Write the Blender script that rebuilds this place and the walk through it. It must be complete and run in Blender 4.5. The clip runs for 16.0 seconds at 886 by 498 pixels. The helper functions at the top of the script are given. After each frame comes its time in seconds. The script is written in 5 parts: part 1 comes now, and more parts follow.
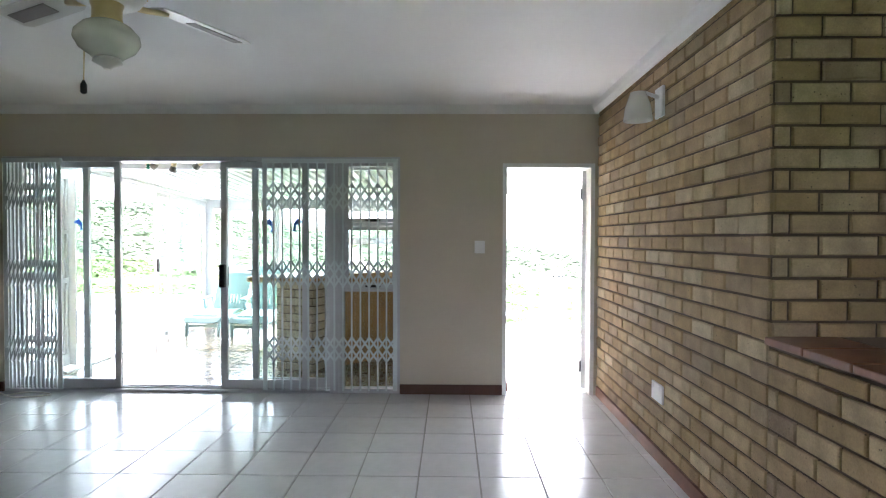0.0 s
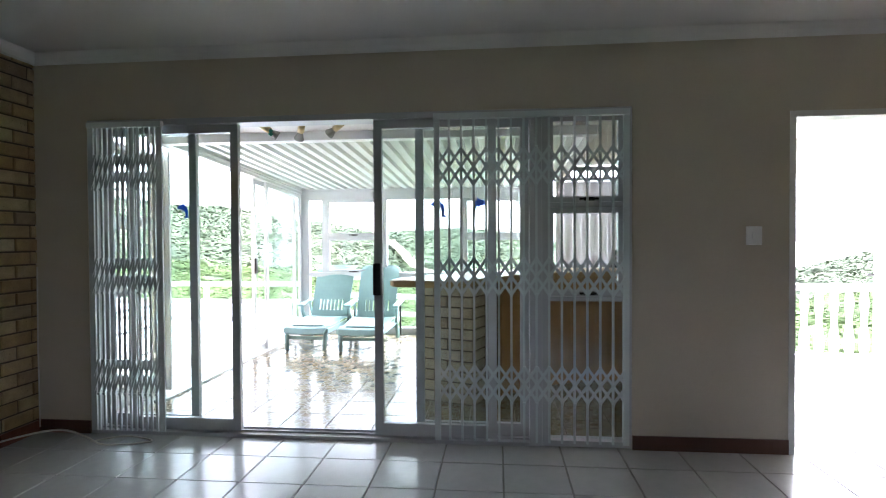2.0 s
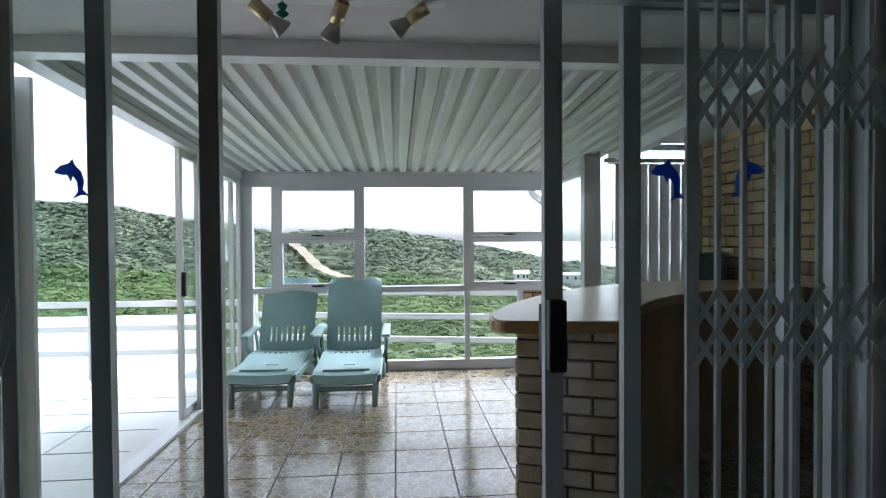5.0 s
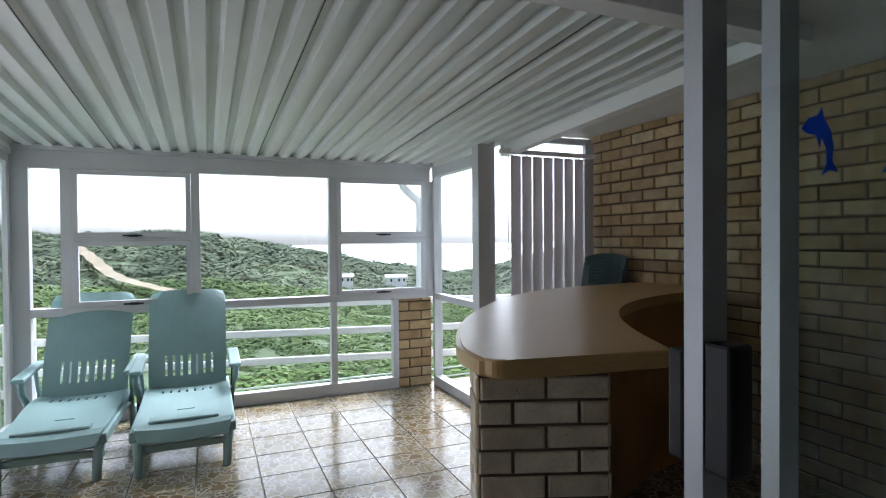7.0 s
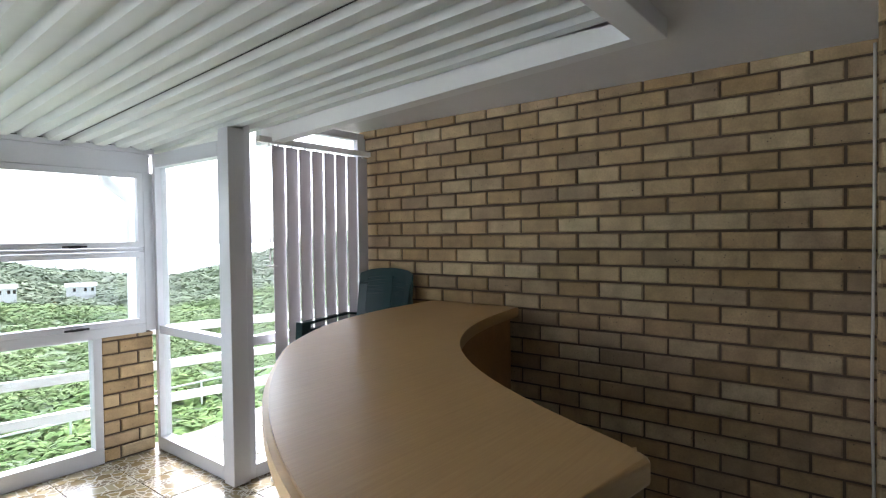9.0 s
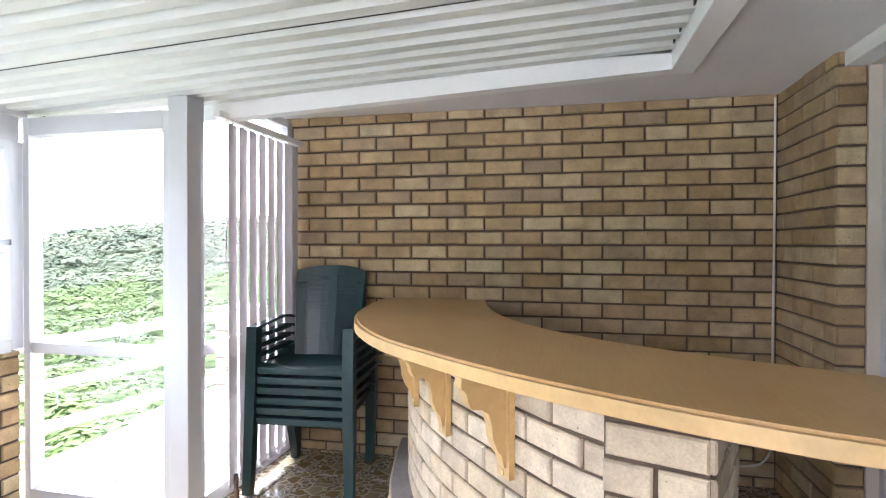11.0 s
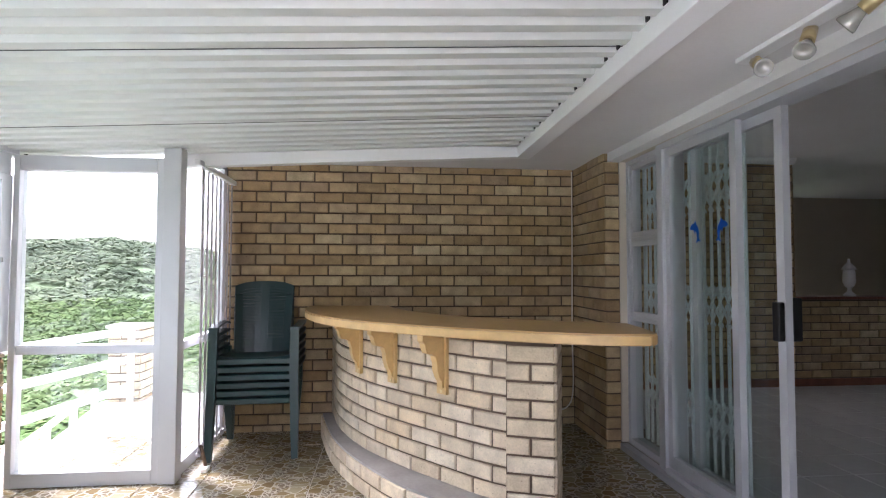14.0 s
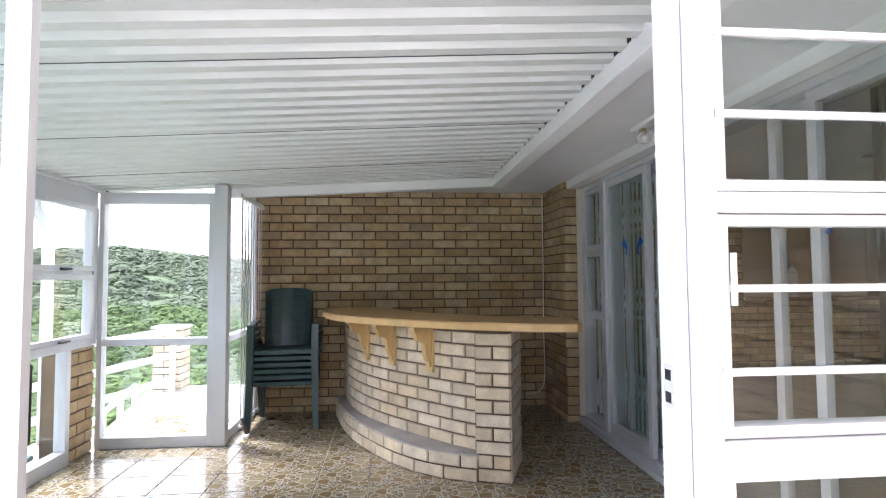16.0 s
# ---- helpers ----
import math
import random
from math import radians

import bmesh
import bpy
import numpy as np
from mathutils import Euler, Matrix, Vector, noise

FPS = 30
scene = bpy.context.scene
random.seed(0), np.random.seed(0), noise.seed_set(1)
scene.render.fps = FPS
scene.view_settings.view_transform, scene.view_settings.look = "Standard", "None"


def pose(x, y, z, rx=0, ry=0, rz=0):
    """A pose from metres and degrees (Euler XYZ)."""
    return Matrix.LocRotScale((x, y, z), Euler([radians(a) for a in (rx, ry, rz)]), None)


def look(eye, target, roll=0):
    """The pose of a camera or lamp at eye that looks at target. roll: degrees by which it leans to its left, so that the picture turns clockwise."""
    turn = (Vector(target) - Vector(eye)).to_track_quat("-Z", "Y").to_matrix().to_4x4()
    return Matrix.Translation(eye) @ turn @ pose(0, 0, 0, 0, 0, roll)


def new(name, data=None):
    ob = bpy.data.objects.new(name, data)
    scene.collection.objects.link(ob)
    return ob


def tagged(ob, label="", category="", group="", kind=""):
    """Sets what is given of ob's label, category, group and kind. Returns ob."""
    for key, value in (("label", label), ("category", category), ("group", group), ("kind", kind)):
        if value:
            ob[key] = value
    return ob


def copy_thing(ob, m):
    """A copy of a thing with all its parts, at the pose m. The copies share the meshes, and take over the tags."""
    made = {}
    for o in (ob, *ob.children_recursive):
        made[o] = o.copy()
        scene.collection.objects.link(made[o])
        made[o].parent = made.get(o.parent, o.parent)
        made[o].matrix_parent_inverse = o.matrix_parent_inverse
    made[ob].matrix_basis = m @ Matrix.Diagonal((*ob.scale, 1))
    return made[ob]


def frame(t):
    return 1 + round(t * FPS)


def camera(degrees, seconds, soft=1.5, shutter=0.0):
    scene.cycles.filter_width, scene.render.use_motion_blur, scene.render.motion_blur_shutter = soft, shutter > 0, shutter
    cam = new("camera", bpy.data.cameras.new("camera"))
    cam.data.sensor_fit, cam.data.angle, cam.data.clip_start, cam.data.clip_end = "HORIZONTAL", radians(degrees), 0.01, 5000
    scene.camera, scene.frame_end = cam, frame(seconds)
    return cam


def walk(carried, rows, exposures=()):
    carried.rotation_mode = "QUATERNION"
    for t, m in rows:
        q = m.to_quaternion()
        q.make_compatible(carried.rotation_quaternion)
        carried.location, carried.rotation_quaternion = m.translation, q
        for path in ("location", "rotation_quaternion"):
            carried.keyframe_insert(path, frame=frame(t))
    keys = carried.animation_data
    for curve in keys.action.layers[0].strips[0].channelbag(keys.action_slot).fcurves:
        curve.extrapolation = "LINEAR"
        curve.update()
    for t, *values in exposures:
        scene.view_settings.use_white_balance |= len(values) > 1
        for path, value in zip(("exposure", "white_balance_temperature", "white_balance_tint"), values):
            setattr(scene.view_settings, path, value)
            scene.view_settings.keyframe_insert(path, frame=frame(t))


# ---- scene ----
cam = camera(77.3, 16.0, soft=1.15)
PATH = [
    (0, (2.013, -4.846, 1.355), (1.985, -2.846, 1.316), 0.2),
    (0.5, (1.719, -4.542, 1.387), (1.598, -2.547, 1.317), -0.1),
    (1, (1.409, -4.191, 1.317), (1.215, -2.202, 1.261), -0.3),
    (1.5, (1.085, -3.87, 1.265), (0.886, -1.88, 1.226), -0.2),
    (2, (0.769, -3.457, 1.271), (0.576, -1.466, 1.234), -0.3),
    (2.5, (0.484, -3.123, 1.262), (0.286, -1.133, 1.228), -0.3),
    (3, (0.223, -2.78, 1.266), (0.046, -0.788, 1.227), -0.3),
    (3.2, (0.136, -2.644, 1.28), (-0.028, -0.651, 1.233), -0.3),
    (5.3, (-0.512, -1.414, 1.293), (-0.239, 0.567, 1.259), -0.4),
    (5.5, (-0.576, -1.323, 1.278), (-0.226, 0.646, 1.251), -0.4),
    (6, (-0.626, -1.078, 1.284), (-0.127, 0.859, 1.248), -0.6),
    (6.5, (-0.642, -0.858, 1.282), (-0.03, 1.046, 1.251), -0.6),
    (7, (-0.699, -0.649, 1.28), (0.088, 1.189, 1.246), -0.5),
    (7.5, (-0.72, -0.451, 1.283), (0.286, 1.277, 1.252), -0.8),
    (8, (-0.57, -0.184, 1.28), (0.638, 1.41, 1.265), -0.7),
    (8.5, (-0.538, -0.018, 1.348), (0.869, 1.403, 1.315), -0.7),
    (9, (-0.505, 0.208, 1.366), (1.062, 1.45, 1.321), -0.7),
    (9.2, (-0.501, 0.298, 1.363), (1.113, 1.478, 1.327), -0.5),
    (11.3, (-1.244, 1.485, 1.297), (0.736, 1.772, 1.287), 0.2),
    (11.5, (-1.338, 1.557, 1.295), (0.653, 1.751, 1.297), 0.3),
    (12, (-1.571, 1.703, 1.262), (0.428, 1.71, 1.303), 0.3),
    (12.5, (-1.782, 1.757, 1.248), (0.214, 1.644, 1.314), 0.4),
    (13, (-2.007, 1.788, 1.254), (-0.017, 1.6, 1.33), 0.3),
    (13.5, (-2.196, 1.837, 1.234), (-0.209, 1.625, 1.318), 0.2),
    (14, (-2.364, 1.836, 1.236), (-0.376, 1.626, 1.319), 0.1),
    (14.5, (-2.562, 1.778, 1.242), (-0.574, 1.574, 1.327), -0.0),
    (15, (-2.805, 1.771, 1.256), (-0.817, 1.573, 1.343), -0.1),
    (15.5, (-3.054, 1.794, 1.251), (-1.067, 1.592, 1.353), -0.2),
    (16, (-3.339, 1.805, 1.253), (-1.351, 1.614, 1.355), -0.4),
]
EXPO = [(0, 4.8, 5900, 19), (1.5, 4.35, 5900, 18), (2.5, 3.45, 5900, 21), (3.2, 2.98, 5850, 21), (5.5, 1.95, 5750, 17), (7.5, 2.05, 5850, 17), (8.2, 2.55, 5900, 18), (9.0, 2.85, 5950, 20), (11.3, 3.65, 6050, 25), (12.0, 3.45, 6100, 25), (13.0, 3.1, 6100, 26), (14.5, 2.95, 6050, 25), (16, 2.78, 6000, 22)]
walk(cam, [(t, look(eye, target, roll)) for t, eye, target, roll in PATH], EXPO)

# ---------------------------------------------------------------- light
world = bpy.data.worlds.new("overcast")
scene.world = world
world.use_nodes = True
wn, wl = world.node_tree.nodes, world.node_tree.links
sky = wn.new("ShaderNodeTexSky")
sky.sky_type = "NISHITA"
sky.sun_disc = False
sky.sun_elevation = radians(48)
sky.sun_rotation = radians(35)
sky.air_density, sky.dust_density, sky.ozone_density = 1.0, 4.0, 1.0
grey = wn.new("ShaderNodeRGBToBW")
blend = wn.new("ShaderNodeMix")
blend.data_type = "RGBA"
blend.inputs["Factor"].default_value = 0.86
wl.new(sky.outputs[0], grey.inputs[0])
wl.new(sky.outputs[0], blend.inputs[6])
wl.new(grey.outputs[0], blend.inputs[7])
wn["Background"].inputs[1].default_value = 0.15
wl.new(blend.outputs[2], wn["Background"].inputs[0])
sun_data = bpy.data.lights.new("sun", "SUN")
sun_data.energy, sun_data.angle, sun_data.color = 1.2, radians(14), (1.0, 0.985, 0.96)
sun = new("sun", sun_data)
sun.matrix_world = look((0, 0, 0), (-0.38, -0.55, -0.74))

# ---------------------------------------------------------------- materials


def ramp(nt, fac, stops):
    r = nt.nodes.new("ShaderNodeValToRGB")
    while len(r.color_ramp.elements) < len(stops):
        r.color_ramp.elements.new(0.5)
    for e, (p, c) in zip(r.color_ramp.elements, stops):
        e.position, e.color = p, (*c, 1)
    nt.links.new(fac, r.inputs[0])
    return r.outputs[0]


def noise_of(nt, co, scale, detail=4.0, rough=0.55):
    n = nt.nodes.new("ShaderNodeTexNoise")
    n.inputs["Scale"].default_value, n.inputs["Detail"].default_value, n.inputs["Roughness"].default_value = scale, detail, rough
    nt.links.new(co, n.inputs["Vector"])
    return n.outputs[0]


def mult(nt, a, b, fac=1.0, mode="MULTIPLY"):
    m = nt.nodes.new("ShaderNodeMix")
    m.data_type, m.blend_type = "RGBA", mode
    if isinstance(fac, float):
        m.inputs[0].default_value = fac
    else:
        nt.links.new(fac, m.inputs[0])
    for v, s in ((a, m.inputs[6]), (b, m.inputs[7])):
        if isinstance(v, tuple):
            s.default_value = (*v, 1)
        else:
            nt.links.new(v, s)
    return m.outputs[2]


def piece_random(nt):
    info = nt.nodes.new("ShaderNodeObjectInfo")
    geo = nt.nodes.new("ShaderNodeNewGeometry")
    add = nt.nodes.new("ShaderNodeMath")
    add.operation = "ADD"
    nt.links.new(info.outputs["Random"], add.inputs[0])
    nt.links.new(geo.outputs["Random Per Island"], add.inputs[1])
    fr = nt.nodes.new("ShaderNodeMath")
    fr.operation = "FRACT"
    nt.links.new(add.outputs[0], fr.inputs[0])
    return fr.outputs[0]


def bump(nt, height, strength, dist):
    b = nt.nodes.new("ShaderNodeBump")
    b.inputs["Strength"].default_value, b.inputs["Distance"].default_value = strength, dist
    nt.links.new(height, b.inputs["Height"])
    return b.outputs[0]


def material(name, color, rough=0.6, metal=0.0, var=0.12, big=1.2, fine=40.0, relief=0.15, dist=0.003, spec=0.5):
    """A painted or plain surface with broad and fine variation and a slight relief."""
    m = bpy.data.materials.new(name)
    m.use_nodes = True
    nt = m.node_tree
    b = nt.nodes["Principled BSDF"]
    co = nt.nodes.new("ShaderNodeTexCoord").outputs["Object"]
    lo, hi = tuple(c * (1 - var) for c in color), tuple(min(1, c * (1 + var)) for c in color)
    c1 = ramp(nt, noise_of(nt, co, big), [(0.3, lo), (0.7, hi)])
    f = noise_of(nt, co, fine, 3.0)
    c2 = mult(nt, c1, ramp(nt, f, [(0.3, (1 - var * 0.6,) * 3), (0.75, (1, 1, 1))]))
    nt.links.new(c2, b.inputs["Base Color"])
    b.inputs["Roughness"].default_value, b.inputs["Metallic"].default_value = rough, metal
    b.inputs["Specular IOR Level"].default_value = spec
    if relief:
        nt.links.new(bump(nt, f, relief, dist), b.inputs["Normal"])
    return m


def brick_material(name, tones, dark):
    m = bpy.data.materials.new(name)
    m.use_nodes = True
    nt = m.node_tree
    b = nt.nodes["Principled BSDF"]
    tc = nt.nodes.new("ShaderNodeTexCoord").outputs["Object"]
    rnd = piece_random(nt)
    shift = nt.nodes.new("ShaderNodeVectorMath")
    shift.operation = "SCALE"
    shift.inputs[0].default_value = (31.0, 17.0, 23.0)
    nt.links.new(rnd, shift.inputs["Scale"])
    addv = nt.nodes.new("ShaderNodeVectorMath")
    nt.links.new(tc, addv.inputs[0])
    nt.links.new(shift.outputs[0], addv.inputs[1])
    co = addv.outputs[0]
    base = ramp(nt, rnd, [(i / (len(tones) - 1), c) for i, c in enumerate(tones)])
    blotch = ramp(nt, noise_of(nt, co, 9.0, 4.0), [(0.3, (0.72, 0.7, 0.68)), (0.7, (1.12, 1.1, 1.06))])
    c = mult(nt, base, blotch)
    grain = noise_of(nt, co, 120.0, 4.0, 0.7)
    c = mult(nt, c, ramp(nt, grain, [(0.3, (0.8, 0.8, 0.8)), (0.7, (1.08, 1.08, 1.08))]))
    v = nt.nodes.new("ShaderNodeTexVoronoi")
    v.inputs["Scale"].default_value = 42.0
    nt.links.new(co, v.inputs["Vector"])
    pits = ramp(nt, v.outputs[0], [(0.10, (1, 1, 1)), (0.17, (0, 0, 0))])
    rare = ramp(nt, noise_of(nt, co, 14.0, 2.0), [(0.5, (0, 0, 0)), (0.62, (0.85, 0.85, 0.85))])
    pit = mult(nt, pits, rare)
    c = mult(nt, c, dark, pit, "MIX")
    nt.links.new(c, b.inputs["Base Color"])
    b.inputs["Roughness"].default_value = 0.85
    nt.links.new(bump(nt, grain, 0.45, 0.004), b.inputs["Normal"])
    return m


def glass_material(name, tint=(0.95, 0.985, 0.975)):
    m = bpy.data.materials.new(name)
    m.use_nodes = True
    nt = m.node_tree
    nt.nodes.remove(nt.nodes["Principled BSDF"])
    tr, gl = nt.nodes.new("ShaderNodeBsdfTransparent"), nt.nodes.new("ShaderNodeBsdfGlossy")
    tr.inputs[0].default_value = (*tint, 1)
    gl.inputs["Roughness"].default_value = 0.02
    lw = nt.nodes.new("ShaderNodeLayerWeight")
    pw, sc = nt.nodes.new("ShaderNodeMath"), nt.nodes.new("ShaderNodeMath")
    pw.operation, sc.operation = "POWER", "MULTIPLY_ADD"
    pw.inputs[1].default_value, sc.inputs[1].default_value, sc.inputs[2].default_value = 4.8, 0.42, 0.04
    nt.links.new(lw.outputs["Facing"], pw.inputs[0])
    nt.links.new(pw.outputs[0], sc.inputs[0])
    mix = nt.nodes.new("ShaderNodeMixShader")
    nt.links.new(sc.outputs[0], mix.inputs[0])
    nt.links.new(tr.outputs[0], mix.inputs[1])
    nt.links.new(gl.outputs[0], mix.inputs[2])
    nt.links.new(mix.outputs[0], nt.nodes["Material Output"].inputs[0])
    return m


def mosaic_material():
    """Glazed floor tile printed with an olive and brown crazy-paving pattern in cream lines."""
    m = bpy.data.materials.new("patterned_tile")
    m.use_nodes = True
    nt = m.node_tree
    b = nt.nodes["Principled BSDF"]
    co = nt.nodes.new("ShaderNodeTexCoord").outputs["Object"]
    wob = nt.nodes.new("ShaderNodeTexNoise")
    wob.inputs["Scale"].default_value = 6.0
    nt.links.new(co, wob.inputs["Vector"])
    wmix = nt.nodes.new("ShaderNodeMix")
    wmix.data_type, wmix.blend_type = "RGBA", "LINEAR_LIGHT"
    wmix.inputs[0].default_value = 0.05
    nt.links.new(co, wmix.inputs[6])
    nt.links.new(wob.outputs["Color"], wmix.inputs[7])

    def cells(scale, feature):
        v = nt.nodes.new("ShaderNodeTexVoronoi")
        v.feature = feature
        v.inputs["Scale"].default_value = scale
        nt.links.new(wmix.outputs[2], v.inputs["Vector"])
        return v
    edge1, edge2 = cells(14.0, "DISTANCE_TO_EDGE"), cells(34.0, "DISTANCE_TO_EDGE")
    col1 = cells(14.0, "F1")
    sep = nt.nodes.new("ShaderNodeSeparateColor")
    nt.links.new(col1.outputs["Color"], sep.inputs[0])
    stone = ramp(nt, sep.outputs[0], [(0.0, (0.11, 0.075, 0.035)), (0.35, (0.19, 0.14, 0.06)), (0.7, (0.14, 0.12, 0.075)), (1.0, (0.26, 0.215, 0.13))])
    small = ramp(nt, sep.outputs[1], [(0.0, (0.10, 0.075, 0.05)), (1.0, (0.2, 0.16, 0.1))])
    line1 = ramp(nt, edge1.outputs[0], [(0.045, (1, 1, 1)), (0.075, (0, 0, 0))])
    line2 = ramp(nt, edge2.outputs[0], [(0.07, (1, 1, 1)), (0.13, (0, 0, 0))])
    patch = ramp(nt, noise_of(nt, co, 5.0, 1.0), [(0.50, (0, 0, 0)), (0.55, (1, 1, 1))])
    cream = (0.37, 0.335, 0.27)
    a = mult(nt, stone, cream, line1, "MIX")
    d = mult(nt, small, cream, line2, "MIX")
    c = mult(nt, a, d, patch, "MIX")
    nt.links.new(c, b.inputs["Base Color"])
    rg = ramp(nt, noise_of(nt, co, 7.0), [(0.3, (0.11,) * 3), (0.7, (0.22,) * 3)])
    b.inputs["Specular IOR Level"].default_value = 0.36
    nt.links.new(rg, b.inputs["Roughness"])
    nt.links.new(bump(nt, noise_of(nt, co, 25.0), 0.06, 0.004), b.inputs["Normal"])
    return m


def foliage_material(name, tones):
    m = bpy.data.materials.new(name)
    m.use_nodes = True
    nt = m.node_tree
    b = nt.nodes["Principled BSDF"]
    geo = nt.nodes.new("ShaderNodeNewGeometry")
    tc = nt.nodes.new("ShaderNodeTexCoord").outputs["Object"]
    c = ramp(nt, geo.outputs["Random Per Island"], [(i / (len(tones) - 1), t) for i, t in enumerate(tones)])
    c = mult(nt, c, ramp(nt, noise_of(nt, tc, 0.12, 3.0), [(0.3, (0.6, 0.65, 0.6)), (0.7, (1.3, 1.25, 1.1))]))
    nt.links.new(c, b.inputs["Base Color"])
    b.inputs["Roughness"].default_value = 0.85
    b.inputs["Specular IOR Level"].default_value = 0.08
    return m


BRICK = brick_material("golden_brick", [(0.36, 0.25, 0.13), (0.48, 0.35, 0.20), (0.43, 0.30, 0.15), (0.54, 0.42, 0.26), (0.37, 0.275, 0.18), (0.50, 0.36, 0.20), (0.58, 0.48, 0.31)], (0.09, 0.065, 0.045))
PALE_BRICK = brick_material("cream_brick", [(0.60, 0.50, 0.36), (0.70, 0.61, 0.48), (0.55, 0.455, 0.335), (0.74, 0.66, 0.54), (0.64, 0.51, 0.35)], (0.2, 0.15, 0.11))
MORTAR = material("raked_mortar", (0.11, 0.077, 0.052), 0.95, var=0.25, fine=150.0, relief=0.5)
PLASTER = material("beige_plaster", (0.60, 0.54, 0.45), 0.85, var=0.05, fine=90.0, relief=0.12)
CEILING = material("white_ceiling", (0.80, 0.80, 0.79), 0.75, var=0.03, fine=60.0, relief=0.05)
SOFFIT = material("white_soffit", (0.74, 0.73, 0.72), 0.8, var=0.06, fine=70.0, relief=0.12)
WHITE = material("white_enamel", (0.82, 0.82, 0.82), 0.35, var=0.04, relief=0.03)
COATED = material("white_powder_coat", (0.66, 0.66, 0.66), 0.4, var=0.05, big=2.0, relief=0.04)
ALU = material("silver_aluminium_frame", (0.54, 0.55, 0.575), 0.42, 0.25, var=0.06, fine=120.0, relief=0.04)
SHEET = material("white_corrugated_sheet", (0.58, 0.60, 0.57), 0.45, var=0.06, big=0.8, fine=18.0, relief=0.05)
GATE = material("pale_blue_grey_enamel", (0.70, 0.76, 0.77), 0.4, var=0.06, relief=0.05)
BLACK = material("black_plastic", (0.01, 0.01, 0.011), 0.45, var=0.2, relief=0.05, spec=0.3)
GLASS = glass_material("clear_glass")
TILE = material("pale_grey_glazed_tile", (0.56, 0.57, 0.57), 0.2, var=0.08, big=3.0, fine=22.0, relief=0.06)
GROUT = material("grey_grout", (0.28, 0.27, 0.25), 0.9, var=0.2)
MOSAIC = mosaic_material()
VGROUT = material("pale_grout", (0.42, 0.38, 0.31), 0.9, var=0.2)
SKIRT = material("dark_red_skirting", (0.11, 0.045, 0.028), 0.45, var=0.2, relief=0.08)
QUARRY = material("red_brown_quarry_tile", (0.20, 0.075, 0.04), 0.4, var=0.25, big=6.0)
GREEN = material("dark_green_plastic", (0.009, 0.040, 0.044), 0.3, var=0.15, relief=0.06)
LOUNGE = material("sea_green_plastic", (0.22, 0.345, 0.34), 0.5, var=0.1, big=3.0, relief=0.1)
PLASTERSTEP = material("grey_cement_screed", (0.33, 0.31, 0.30), 0.7, var=0.15, big=5.0, relief=0.2)
BLIND = material("grey_blind_fabric", (0.60, 0.58, 0.60), 0.85, var=0.05, fine=200.0, relief=0.2)
blind_glow = BLIND.node_tree.nodes.new("ShaderNodeBsdfTranslucent")
blind_glow.inputs[0].default_value = (0.62, 0.595, 0.60, 1)
blind_mix = BLIND.node_tree.nodes.new("ShaderNodeMixShader")
blind_mix.inputs[0].default_value = 0.22
BLIND.node_tree.links.new(BLIND.node_tree.nodes["Principled BSDF"].outputs[0], blind_mix.inputs[1])
BLIND.node_tree.links.new(blind_glow.outputs[0], blind_mix.inputs[2])
BLIND.node_tree.links.new(blind_mix.outputs[0], BLIND.node_tree.nodes["Material Output"].inputs[0])
CABLE = material("white_cable", (0.72, 0.70, 0.64), 0.5, relief=0.0)
BLUE = bpy.data.materials.new("blue_sticker_film")
BLUE.use_nodes = True
film = BLUE.node_tree.nodes.new("ShaderNodeBsdfTranslucent")
film.inputs[0].default_value = (0.02, 0.22, 0.85, 1)
BLUE.node_tree.nodes["Principled BSDF"].inputs["Base Color"].default_value = (0.02, 0.10, 0.5, 1)
film_mix = BLUE.node_tree.nodes.new("ShaderNodeMixShader")
film_mix.inputs[0].default_value = 0.6
BLUE.node_tree.links.new(BLUE.node_tree.nodes["Principled BSDF"].outputs[0], film_mix.inputs[1])
BLUE.node_tree.links.new(film.outputs[0], film_mix.inputs[2])
BLUE.node_tree.links.new(film_mix.outputs[0], BLUE.node_tree.nodes["Material Output"].inputs[0])
BRASS = material("worn_gold_plate", (0.62, 0.50, 0.28), 0.3, 0.8, var=0.15)
BULB = material("bulb_glass", (0.42, 0.41, 0.38), 0.08, 0.35, var=0.03, relief=0.0)
OPAL = material("opal_glass_shade", (0.72, 0.72, 0.68), 0.25, var=0.04, relief=0.0)
FANWOOD = material("white_fan_blade", (0.66, 0.65, 0.61), 0.4, var=0.06, relief=0.05)
CANE = material("grey_cane_inlay", (0.25, 0.23, 0.21), 0.7, var=0.3, fine=260.0, relief=0.3)
DARKWOOD = material("dark_oak_panel", (0.15, 0.085, 0.045), 0.5, var=0.25, big=4.0, fine=80.0)
PAVING = material("pale_concrete_paving", (0.66, 0.65, 0.63), 0.75, var=0.07, big=1.5, fine=60.0, relief=0.15)
PINK = material("brick_red_slab", (0.42, 0.30, 0.27), 0.8, var=0.15)
SAND = material("pale_sand_track", (0.52, 0.45, 0.34), 0.95, var=0.15, big=0.3)
ROOFTIN = material("grey_roof_sheet", (0.42, 0.41, 0.40), 0.6, var=0.1)
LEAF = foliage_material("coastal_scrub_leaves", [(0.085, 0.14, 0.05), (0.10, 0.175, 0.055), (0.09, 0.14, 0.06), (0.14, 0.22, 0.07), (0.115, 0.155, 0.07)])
# far leaves: distance haze is painted in as a greyer, paler green
HAZELEAF = foliage_material("hazed_hill_leaves", [(0.115, 0.15, 0.105), (0.125, 0.16, 0.11), (0.14, 0.165, 0.125), (0.12, 0.15, 0.11)])
